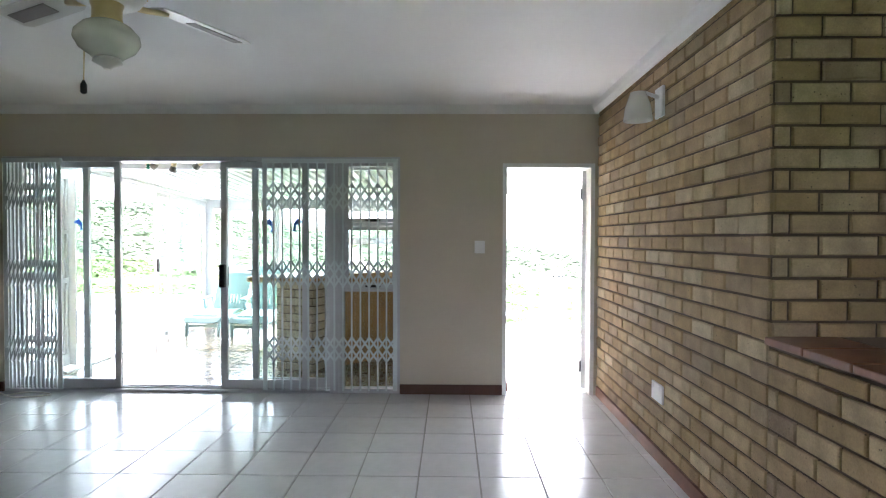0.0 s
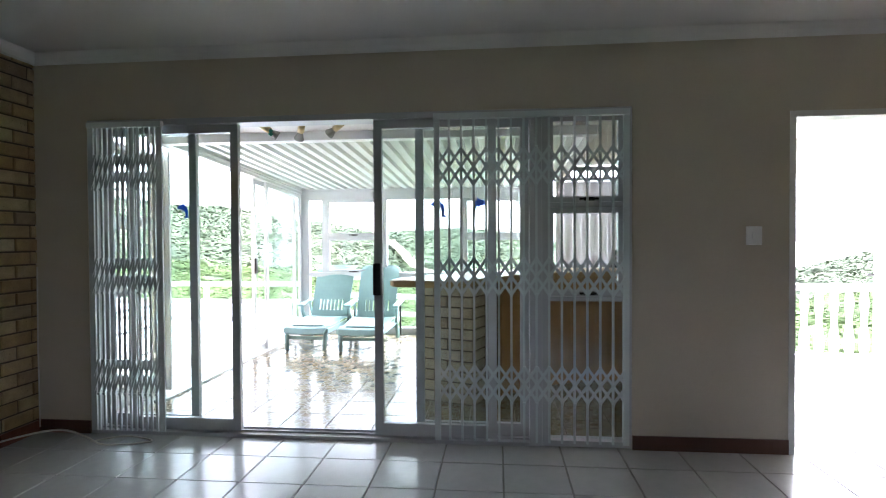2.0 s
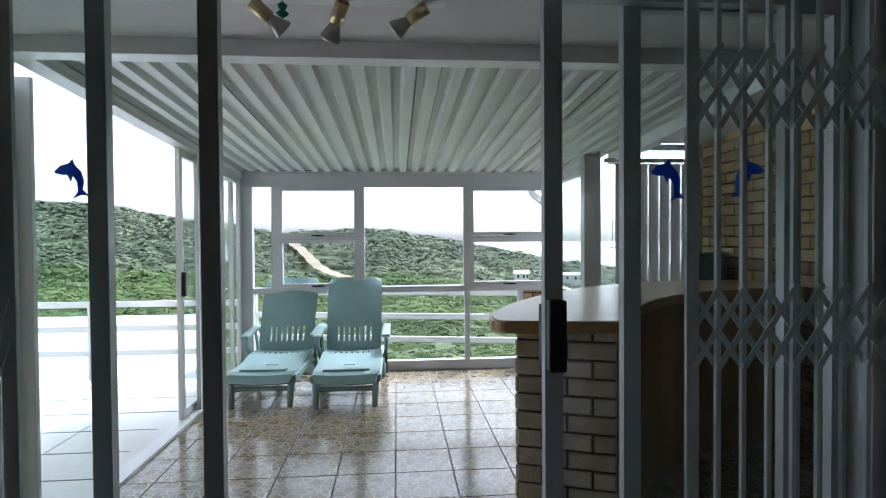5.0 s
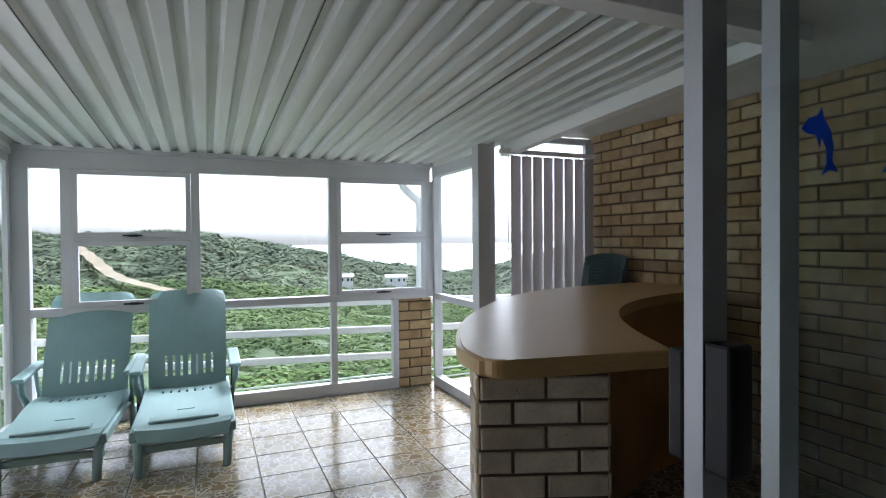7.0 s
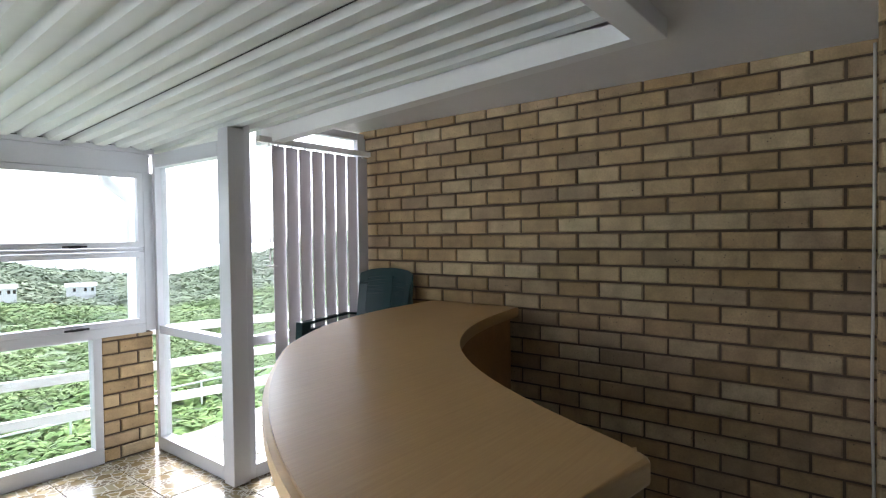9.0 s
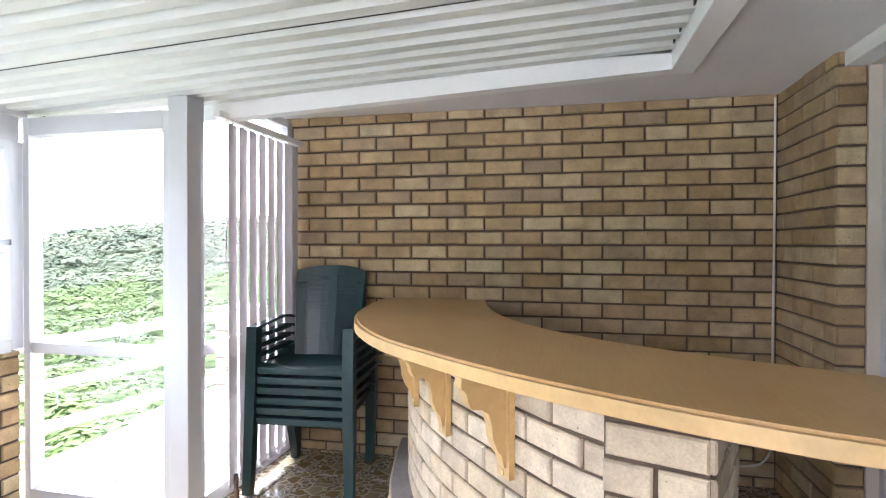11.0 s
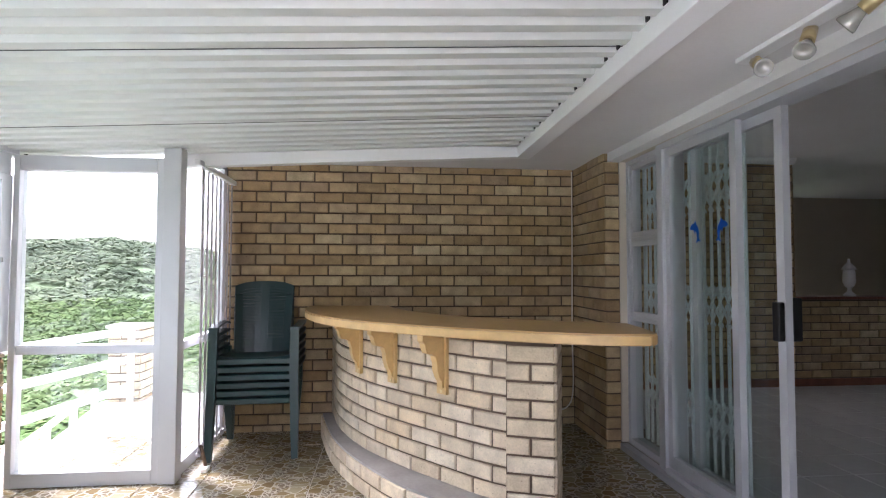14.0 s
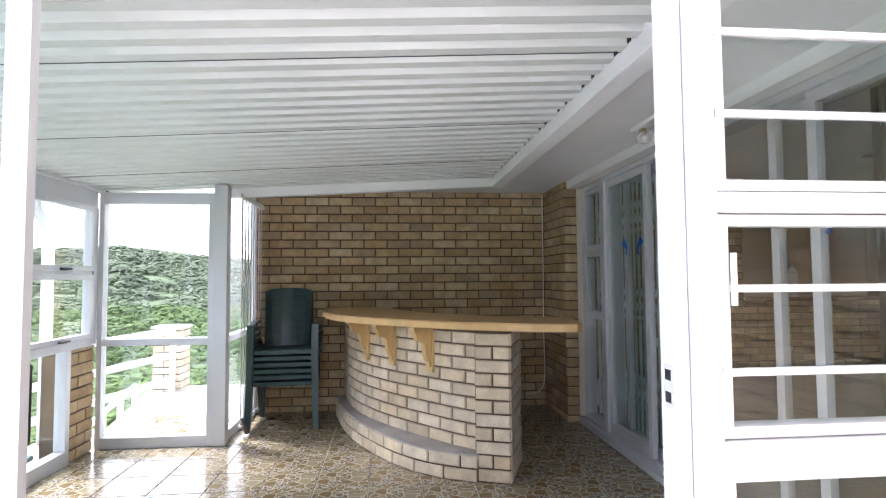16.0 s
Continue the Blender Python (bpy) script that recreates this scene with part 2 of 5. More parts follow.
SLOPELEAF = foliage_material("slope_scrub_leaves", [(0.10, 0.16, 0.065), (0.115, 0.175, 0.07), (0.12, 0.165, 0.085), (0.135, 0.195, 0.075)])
GRASS = material("scrub_ground", (0.085, 0.125, 0.055), 0.95, var=0.3, big=0.06, fine=0.9, relief=0.0)
SEA = material("grey_sea", (0.22, 0.30, 0.34), 0.3, var=0.1, big=0.01, fine=0.1, relief=0.0)


def worktop_material():
    m = bpy.data.materials.new("varnished_oak_worktop")
    m.use_nodes = True
    nt = m.node_tree
    b = nt.nodes["Principled BSDF"]
    tc = nt.nodes.new("ShaderNodeTexCoord").outputs["Object"]
    mp = nt.nodes.new("ShaderNodeMapping")
    mp.inputs["Rotation"].default_value = (0, 0, radians(52))
    mp.inputs["Scale"].default_value = (2.5, 75.0, 75.0)
    nt.links.new(tc, mp.inputs[0])
    g = noise_of(nt, mp.outputs[0], 2.4, 6.0, 0.6)
    c = ramp(nt, g, [(0.25, (0.44, 0.265, 0.10)), (0.55, (0.49, 0.305, 0.122)), (0.8, (0.53, 0.34, 0.145))])
    c = mult(nt, c, ramp(nt, noise_of(nt, tc, 3.0), [(0.3, (0.96, 0.955, 0.95)), (0.7, (1.03, 1.03, 1.03))]))
    nt.links.new(c, b.inputs["Base Color"])
    r = ramp(nt, noise_of(nt, tc, 11.0, 5.0), [(0.2, (0.335,) * 3), (0.8, (0.365,) * 3)])
    nt.links.new(r, b.inputs["Roughness"])
    nt.links.new(bump(nt, g, 0.08, 0.002), b.inputs["Normal"])
    return m


OAK = worktop_material()
BARWOOD = material("golden_brown_panel", (0.40, 0.22, 0.08), 0.5, var=0.18, big=3.0, fine=60.0, relief=0.08)
PINE = material("varnished_pine", (0.60, 0.40, 0.17), 0.4, var=0.15, big=8.0, fine=70.0, relief=0.08)

# ---------------------------------------------------------------- mesh helpers


def bx(bm, x0, x1, y0, y1, z0, z1):
    vs = [bm.verts.new((x, y, z)) for x in (x0, x1) for y in (y0, y1) for z in (z0, z1)]
    for f in ((0, 1, 3, 2), (4, 6, 7, 5), (0, 4, 5, 1), (2, 3, 7, 6), (0, 2, 6, 4), (1, 5, 7, 3)):
        bm.faces.new([vs[i] for i in f])
    return vs


def box(x0, x1, y0, y1, z0, z1, bevel=0.0):
    bm = bmesh.new()
    bx(bm, min(x0, x1), max(x0, x1), min(y0, y1), max(y0, y1), min(z0, z1), max(z0, z1))
    if bevel:
        bmesh.ops.bevel(bm, geom=bm.edges[:], offset=bevel, segments=2, affect="EDGES", profile=0.5)
    return bm


def boxes(*items):
    bm = bmesh.new()
    for it in items:
        bx(bm, *it)
    return bm


def prism(points, z0, z1, bevel=0.0):
    """Upright prism over an outline in the plan, given counter-clockwise."""
    bm = bmesh.new()
    lo, hi = [bm.verts.new((x, y, z0)) for x, y in points], [bm.verts.new((x, y, z1)) for x, y in points]
    n = len(points)
    bm.faces.new(hi), bm.faces.new(lo[::-1])
    for i in range(n):
        bm.faces.new((lo[i], lo[(i + 1) % n], hi[(i + 1) % n], hi[i]))
    if bevel:
        es = [e for e in bm.edges if abs(e.verts[0].co.z - e.verts[1].co.z) < 1e-6]
        bmesh.ops.bevel(bm, geom=es, offset=bevel, segments=3, affect="EDGES", profile=0.5)
    bmesh.ops.recalc_face_normals(bm, faces=bm.faces[:])
    return bm


def tube(points, r, sides=8, taper=None):
    """Round bar along a line of points."""
    bm = bmesh.new()
    pts = [Vector(p) for p in points]
    rings = []
    for i, p in enumerate(pts):
        d = (pts[min(i + 1, len(pts) - 1)] - pts[max(i - 1, 0)]).normalized()
        a = d.cross(Vector((0, 0, 1)) if abs(d.z) < 0.9 else Vector((1, 0, 0))).normalized()
        b = d.cross(a)
        rr = r if taper is None else r + (taper - r) * i / (len(pts) - 1)
        rings.append([bm.verts.new(p + rr * (math.cos(q) * a + math.sin(q) * b)) for q in (2 * math.pi * k / sides for k in range(sides))])
    for u, v in zip(rings, rings[1:]):
        for k in range(sides):
            bm.faces.new((u[k], u[(k + 1) % sides], v[(k + 1) % sides], v[k]))
    bm.faces.new(rings[0][::-1]), bm.faces.new(rings[-1])
    bmesh.ops.recalc_face_normals(bm, faces=bm.faces[:])
    for f in bm.faces:
        f.smooth = len(f.verts) == 4
    return bm


def lathe(profile, sides=24, center=(0, 0)):
    bm = bmesh.new()
    rings = [[bm.verts.new((center[0] + r * math.cos(2 * math.pi * k / sides), center[1] + r * math.sin(2 * math.pi * k / sides), z)) for k in range(sides)] for r, z in profile]
    for u, v in zip(rings, rings[1:]):
        for k in range(sides):
            f = bm.faces.new((u[k], u[(k + 1) % sides], v[(k + 1) % sides], v[k]))
            f.smooth = True
    bm.faces.new(rings[0][::-1]), bm.faces.new(rings[-1])
    bmesh.ops.recalc_face_normals(bm, faces=bm.faces[:])
    return bm


def spline(points, n):
    """Smooth line through points in the plan."""
    out = []
    P = [Vector(p) for p in points]
    for i in range(len(P) - 1):
        p0, p1, p2, p3 = P[max(i - 1, 0)], P[i], P[i + 1], P[min(i + 2, len(P) - 1)]
        for k in range(n):
            t = k / n
            out.append(0.5 * (2 * p1 + (p2 - p0) * t + (2 * p0 - 5 * p1 + 4 * p2 - p3) * t * t + (3 * p1 - p0 - 3 * p2 + p3) * t ** 3))
    return out + [P[-1]]


def mesh_of(name, bm, mat):
    me = bpy.data.meshes.new(name)
    bm.to_mesh(me)
    bm.free()
    me.materials.append(mat)
    return me


def part(name, bm, mat, parent, label=""):
    ob = new(name, mesh_of(name, bm, mat))
    ob.parent = parent
    return tagged(ob, label=label)


def members(parent, mat, *items):
    """Straight frame members of a window or door, each a part of its own."""
    for name, *dims in items:
        part(name, box(*dims, 0.003), mat, parent)


def structure(name, bm, mat, label, category):
    return tagged(new(name, mesh_of(name, bm, mat)), label, category, kind="structure")


def thing(name, at, label, category, group="", turn=0):
    ob = new(name)
    ob.matrix_basis = pose(*at, 0, 0, turn)
    return tagged(ob, label, category, group)


BRICK_SHAPES = {}


def brick_shape(length, height, depth, mat):
    key = (round(length, 3), round(height, 3), round(depth, 3), mat.name)
    if key not in BRICK_SHAPES:
        bm = bmesh.new()
        c = 0.005
        rings = []
        for d, i in ((0, 0), (depth - c, 0), (depth, c)):
            rings.append([bm.verts.new((x, d, z)) for x, z in ((i, i), (length - i, i), (length - i, height - i), (i, height - i))])
        for u, v in zip(rings, rings[1:]):
            for k in range(4):
                bm.faces.new((u[k], u[(k + 1) % 4], v[(k + 1) % 4], v[k]))
        bm.faces.new(rings[-1])
        bmesh.ops.recalc_face_normals(bm, faces=bm.faces[:])
        BRICK_SHAPES[key] = mesh_of("brick", bm, mat)
    return BRICK_SHAPES[key]


COURSE, STEP, JOINT = 0.0858, 0.232, 0.012
BRICK_JOBS = []


def brick_face(parent, origin, u, length, z0, z1, mat, along=0.0, bed=0.0, keep=300, bond=0.5, near=0.0):
    """Stretcher bond on a face: origin is the face's lower start, u the way along it; bricks stand out to the right of u.
    keep: how many, beginning at the distance near along the face, become bricks of their own."""
    BRICK_JOBS.append((parent, Vector(origin), Vector(u).normalized(), length, z0, z1, mat, along, bed, keep, bond, near))


def lay_bricks():
    rng = random.Random(5)
    for parent, origin, u, length, z0, z1, mat, along, bed, keep, bond, near in BRICK_JOBS:
        n = Vector((u.y, -u.x, 0))
        rot = Matrix((-u, n, Vector((0, 0, 1)))).transposed().to_4x4()
        todo = []
        k = math.floor((z0 - bed) / COURSE)
        while bed + k * COURSE < z1 - 0.01:
            lo, hi = max(z0, bed + k * COURSE + JOINT * 0.5), min(z1, bed + (k + 1) * COURSE - JOINT * 0.5)
            s = along + (bond * STEP if k % 2 else 0.0)
            s -= math.ceil(s / STEP) * STEP
            while s < length:
                a, b = max(0.0, s + JOINT * 0.5), min(length, s + STEP - JOINT * 0.5)
                if b - a > 0.025 and hi - lo > 0.015:
                    todo.append((abs((a + b) / 2 - near), a, b, lo, hi))
                s += STEP
            k += 1
        todo.sort(key=lambda q: (round(q[0] / 0.5), q[3]))
        rest = bmesh.new()
        for i, (_, a, b, lo, hi) in enumerate(todo):
            deep = 0.011 + rng.choice((0.0, 0.001, 0.002, 0.003))
            p, q = origin + u * a, origin + u * b
            if i < keep:
                ob = new("brick", brick_shape(b - a, hi - lo, deep, mat))
                ob.parent = parent
                ob.matrix_basis = Matrix.Translation((q.x, q.y, lo)) @ rot @ Matrix.Rotation(rng.uniform(-0.006, 0.006), 4, "Y")
            else:
                vs = [rest.verts.new((w.x + n.x * d, w.y + n.y * d, z)) for d in (0, deep) for w in (p, q) for z in (lo, hi)]
                for f in ((4, 5, 7, 6), (0, 1, 5, 4), (2, 6, 7, 3), (0, 4, 6, 2), (1, 3, 7, 5)):
                    rest.faces.new([vs[j] for j in f])
        if rest.verts:
            bmesh.ops.recalc_face_normals(rest, faces=rest.faces[:])
            tagged(part("brickwork", rest, mat, parent), kind="stuff")
        else:
            rest.free()

# ---------------------------------------------------------------- the house
FL = -0.05          # verandah floor
WX, FY, SX = 2.275, 4.10, -1.98   # brick end wall, far glazing, side glazing
SOF = 2.12

floor = structure("floor", box(-2.45, 6.3, -7.7, 0.06, -0.2, -0.006), GROUT, "grey grout bed under glazed living room tiles", "floor")
vfloor = structure("verandah_floor", box(SX - 0.05, WX + 0.2, 0.06, FY + 0.1, -0.25, FL - 0.006), VGROUT, "pale grout bed under patterned verandah tiles", "floor")
structure("ceiling", box(-2.6, 6.4, -7.8, 0.1, 2.49, 2.62), CEILING, "plain white painted living room ceiling", "ceiling")
structure("verandah_soffit", boxes((SX - 5.5, WX + 0.2, 0.1, 0.80, SOF, SOF + 0.4), (1.445, WX + 0.2, 0.80, 3.2, SOF, SOF + 0.12)), SOFFIT, "white painted plaster soffit along the house", "ceiling")

# front wall with the openings of the sliding doors and the side door
front = structure("wall_north", boxes((-2.5, -1.90, -0.06, 0.1, 0, 2.49), (-1.90, 1.575, -0.06, 0.1, 2.055, 2.49), (1.575, 2.46, -0.06, 0.1, 0, 2.49),
                                      (2.46, 3.25, -0.06, 0.1, 2.0, 2.49), (3.25, 6.3, -0.06, 0.1, 0, 2.49)), PLASTER, "beige plastered wall round the sliding doors", "wall")
left_wall = structure("wall_west", box(-2.5, -2.275, -7.7, -0.06, 0, 2.49), MORTAR, "golden face brick side wall with raked joints", "wall")
right_wall = structure("wall_east", boxes((3.285, 3.5, -2.64, -0.06, 0, 2.49), (3.285, 3.5, -4.54, -2.64, 0, 0.94), (3.285, 3.5, -7.7, -4.54, 0, 2.49)), MORTAR, "golden face brick wall with a serving hatch", "wall")
# the opening in the rear wall is invented, placed to brighten the room
structure("wall_south", boxes((-2.6, 1.5, -7.8, -7.6, 0, 2.49), (1.5, 3.0, -7.8, -7.6, 0, 0.9), (1.5, 3.0, -7.8, -7.6, 2.1, 2.49), (3.0, 6.4, -7.8, -7.6, 0, 2.49)), PLASTER, "beige plastered rear wall with an added window opening for light", "wall")
niche = structure("wall_hatch_return", box(3.5, 6.2, -2.64, -2.44, 0, 2.49), MORTAR, "golden face brick return wall behind the hatch", "wall")
structure("wall_kitchen", boxes((6.2, 6.4, -7.7, -4.6, 0, 2.49), (6.2, 6.4, -4.6, -3.6, 0, 1.0), (6.2, 6.4, -4.6, -3.6, 2.0, 2.49), (6.2, 6.4, -3.6, -0.06, 0, 2.49)), PLASTER, "beige plastered kitchen wall with a small window", "wall")
brick_face(left_wall, (-2.275, -7.7, 0), (0, 1, 0), 7.64, 0.09, 2.49, BRICK, 0.05, 0.0, 300, near=7.6)
brick_face(right_wall, (3.285, -0.06, 0), (0, -1, 0), 2.58, 0.09, 2.49, BRICK, 0.02, 0.0, 300, near=1.2)
brick_face(right_wall, (3.285, -2.64, 0), (0, -1, 0), 1.9, 0.09, 0.92, BRICK, 0.06, 0.0, 60, near=0.2)
brick_face(right_wall, (3.285, -4.54, 0), (0, -1, 0), 3.06, 0.09, 2.49, BRICK, 0.06, 0.0, 0)
brick_face(niche, (3.285, -2.64, 0), (1, 0, 0), 2.66, 0.97, 2.49, BRICK, 0.06, 0.0, 150, near=0.2)

# the ledge of the hatch
for i in range(8):
    b = box(3.25, 3.54, -2.65 - 0.24 * i, -2.65 - 0.24 * i - 0.234, 0.94, 0.972, 0.006)
    part("ledge_tile", b, QUARRY, right_wall)

# skirtings and cornices
structure("baseboard", boxes((-2.275, -1.90, -0.072, -0.058, 0, 0.085), (1.575, 2.46, -0.072, -0.058, 0, 0.085)), SKIRT, "dark red-brown tiled skirting below the plaster", "skirting")
structure("baseboard_east", boxes((3.27, 3.3, -4.54, -0.06, 0, 0.08), (-2.29, -2.26, -7.6, -0.06, 0, 0.08)), QUARRY, "red-brown tiled skirting along the brick", "skirting")


def cove(u0, u1, along, wall, side):
    bm = bmesh.new()
    rows = []
    for u in (u0, u1):
        rows.append([bm.verts.new((u, wall + side * d, z) if along == "x" else (wall + side * d, u, z)) for d, z in
                     [(0, 2.49), (0, 2.425), (0.012, 2.42), (0.03, 2.43), (0.05, 2.452), (0.06, 2.478), (0.066, 2.489)]])
    a, b = rows
    n = len(a)
    for i in range(n):
        bm.faces.new((a[i], a[(i + 1) % n], b[(i + 1) % n], b[i]))
    bmesh.ops.recalc_face_normals(bm, faces=bm.faces[:])
    return bm


structure("trim_cornice_north", cove(-2.265, 3.28, "x", -0.061, -1), CEILING, "white coved plaster cornice under the ceiling", "cornice")
structure("trim_cornice_east", cove(-2.64, -0.06, "y", 3.27, -1), CEILING, "white coved plaster cornice over the brick", "cornice")
structure("trim_cornice_west", cove(-7.6, -0.06, "y", -2.262, 1), CEILING, "white coved plaster cornice over the brick", "cornice")


def frame_rect(axis, u0, u1, z0, z1, w, d0, d1, bottom=None):
    """Four-sided frame in an upright plane; axis 'x': it runs along x, at the depth d0 to d1 in y."""
    bot = w if bottom is None else bottom
    items = [(u0, u0 + w, z0, z1), (u1 - w, u1, z0, z1), (u0 + w, u1 - w, z1 - w, z1), (u0 + w, u1 - w, z0, z0 + bot)]
    bm = bmesh.new()
    for a, b, c, d in items:
        bx(bm, a, b, d0, d1, c, d) if axis == "x" else bx(bm, d0, d1, a, b, c, d)
    return bm


def pane(parent, axis, u0, u1, z0, z1, d):
    b = box(u0, u1, d - 0.002, d + 0.002, z0, z1) if axis == "x" else box(d - 0.002, d + 0.002, u0, u1, z0, z1)
    ob = part("pane", b, GLASS, parent, "clear glass pane")
    ob.visible_shadow = False
    return ob


# rear window, never in view, added to let sky light into the living room
rear = thing("window_rear", (0, -7.7, 0), "unseen aluminium rear window with clear glass, added to light the room", "window")
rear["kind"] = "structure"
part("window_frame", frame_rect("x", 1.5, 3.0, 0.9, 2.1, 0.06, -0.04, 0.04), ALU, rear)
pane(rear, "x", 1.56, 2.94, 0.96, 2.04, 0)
kit = thing("window_kitchen", (6.3, -4.1, 0), "small aluminium kitchen window with clear glass", "window")
kit["kind"] = "structure"
part("window_frame", frame_rect("y", -0.5, 0.5, 1.0, 2.0, 0.05, -0.04, 0.04), ALU, kit)
part("window_bar", box(-0.03, 0.03, -0.45, 0.45, 1.46, 1.5), ALU, kit)
pane(kit, "y", -0.45, 0.45, 1.05, 1.95, 0)

# ---- sliding doors between living room and verandah
slide = thing("door_sliding", (0, 0, 0), "silver aluminium four-leaf sliding glass door standing open", "sliding door")
slide["kind"] = "structure"
members(slide, ALU, ("jamb", -1.90, -1.855, -0.058, 0.09, 0.0, 2.055), ("jamb", 0.967, 1.043, -0.058, 0.09, 0.0, 2.055), ("head", -1.855, 0.967, -0.058, 0.09, 2.017, 2.055),
        ("sill", -1.855, 0.967, -0.058, 0.09, -0.01, 0.022), ("track", -1.855, 0.967, -0.013, -0.003, 0.022, 0.034), ("track", -1.855, 0.967, 0.045, 0.055, 0.022, 0.034))


def leaf(x0, x1, y, label):
    lf = part("door_leaf", frame_rect("x", x0, x1, 0.036, 2.015, 0.052, y - 0.018, y + 0.018, 0.07), ALU, slide, label)
    ob = pane(lf, "x", x0 + 0.052, x1 - 0.052, 0.106, 1.963, y)
    return lf


leaf(-1.855, -1.203, 0.05, "fixed glass leaf in a silver frame")
leaf(-1.64, -0.887, -0.008, "sliding glass leaf pushed open")
leaf(0.255, 0.967, 0.05, "fixed glass leaf in a silver frame")
mov = leaf(0.0, 0.767, -0.008, "sliding glass leaf pushed open")
part("handle", box(0.0, 0.05, -0.075, -0.027, 0.92, 1.12, 0.006), BLACK, mov, "black plastic pull handle")
part("handle_back", box(0.0, 0.045, 0.012, 0.045, 0.92, 1.10, 0.006), BLACK, mov, "black plastic pull handle")

# fixed window beside the doors
sidewin = thing("window_beside_door", (0, 0.005, 0), "silver aluminium window with a top and a middle sash", "window")
sidewin["kind"] = "structure"
part("window_frame", frame_rect("x", 1.043, 1.575, 0.0, 2.055, 0.035, -0.05, 0.045), ALU, sidewin)
members(sidewin, ALU, ("transom", 1.078, 1.54, -0.03, 0.03, 1.46, 1.49), ("transom", 1.078, 1.54, -0.03, 0.03, 0.885, 0.915))
for lo, hi in ((1.49, 2.02), (0.915, 1.46)):
    s = part("sash", frame_rect("x", 1.08, 1.538, lo + 0.002, hi - 0.002, 0.035, -0.015, 0.028), ALU, sidewin, "opening aluminium sash")
    pane(s, "x", 1.113, 1.505, lo + 0.035, hi - 0.035, 0)
    bm = boxes((1.3, 1.36, -0.03, -0.016, lo + 0.008, lo + 0.03), (1.27, 1.40, -0.04, -0.03, lo + 0.012, lo + 0.026))
    part("latch", bm, BLACK, s, "black window latch")
pane(sidewin, "x", 1.078, 1.54, 0.035, 0.885, 0)


# ---- folding trellis gates inside
def trellis(name, x0, x1, n, y, label, spread):
    g = thing(name, (0, y, 0), label, "security gate")
    xs = [x0 + (x1 - x0) * i / (n - 1) for i in range(n)]
    rivet = mesh_of("rivet", box(-0.009, 0.009, -0.004, 0.004, -0.008, 0.008, 0.002), GATE)
    for i, x in enumerate(xs):
        wide = 0.018 if i in (0, n - 1) else 0.0065
        part("bar", boxes((x - wide, x + wide, -0.007, 0.007, 0.03, 2.0)), GATE, g)
        if 0 < i < n - 1:
            for z in (0.27, 0.49, 0.93, 1.15, 1.6, 1.82):
                rv = new("rivet", rivet)
                rv.parent, rv.location = g, (x, -0.0115, z)
    part("top_rail", boxes((x0 - 0.02, x1 + 0.02, -0.016, 0.016, 2.0, 2.035)), GATE, g)
    for z0, z1 in ((0.28, 0.49), (0.93, 1.15), (1.60, 1.82)):
        bm = bmesh.new()
        half = (z1 - z0) / 2
        for i in range(n - 1):
            a, b = xs[i], xs[i + 1]
            for k in range(2):
                lo, hi = z0 + k * half, z0 + (k + 1) * half
                for p, q, yy in (((a, lo), (b, hi), -0.012), ((a, hi), (b, lo), 0.012)):
                    w = 0.0085 * spread
                    dx, dz = q[0] - p[0], q[1] - p[1]
                    ln = math.hypot(dx, dz)
                    nx, nz = -dz / ln * w, dx / ln * w
                    vs = [bm.verts.new((px + s * nx, yy + t, pz + s * nz)) for t in (-0.002, 0.002) for px, pz in (p, q) for s in (-1, 1)]
                    for f in ((0, 1, 3, 2), (4, 6, 7, 5), (0, 4, 5, 1), (2, 3, 7, 6), (0, 2, 6, 4), (1, 5, 7, 3)):
                        bm.faces.new([vs[j] for j in f])
        bmesh.ops.recalc_face_normals(bm, faces=bm.faces[:])
        part("lattice_band", bm, GATE, g)
    return g


trellis("trellis_gate", 0.405, 1.535, 16, -0.076, "pale blue-grey steel trellis gate drawn half across the doors", 1.0)
trellis("trellis_gate", -1.86, -1.39, 14, -0.076, "pale blue-grey steel trellis gate folded back against the wall", 0.8)


# ---- blue dolphin stickers on the glass
def sticker(x, y, z, s, flip):
    outline = [(-0.9, 0.25), (-0.55, 0.62), (-0.1, 0.75), (0.1, 1.0), (0.22, 0.66), (0.55, 0.3), (0.7, -0.2), (0.62, -0.7), (0.95, -1.05), (0.5, -1.0), (0.1, -1.2),
               (0.36, -0.8), (0.32, -0.3), (0.1, 0.05), (0.0, -0.3), (-0.18, 0.1), (-0.6, 0.12)]
    bm = bmesh.new()
    a = [bm.verts.new((p * s * flip, 0, q * s)) for p, q in outline]
    b = [bm.verts.new((p * s * flip, 0.0015, q * s)) for p, q in outline]
    bm.faces.new(a), bm.faces.new(b[::-1])
    for i in range(len(a)):
        bm.faces.new((a[i], b[i], b[(i + 1) % len(a)], a[(i + 1) % len(a)]))
    bmesh.ops.recalc_face_normals(bm, faces=bm.faces[:])
    ob = new("glass_sticker", mesh_of("glass_sticker", bm, BLUE))
    ob.location = (x, y, z)
    return tagged(ob, "blue dolphin-shaped sticker on the sliding door glass", "sticker", "dolphin stickers")


sticker(0.40, 0.054, 1.47, 0.06, 1)
sticker(0.657, 0.054, 1.475, 0.06, -1)
sticker(-1.31, 0.054, 1.47, 0.05, 1)

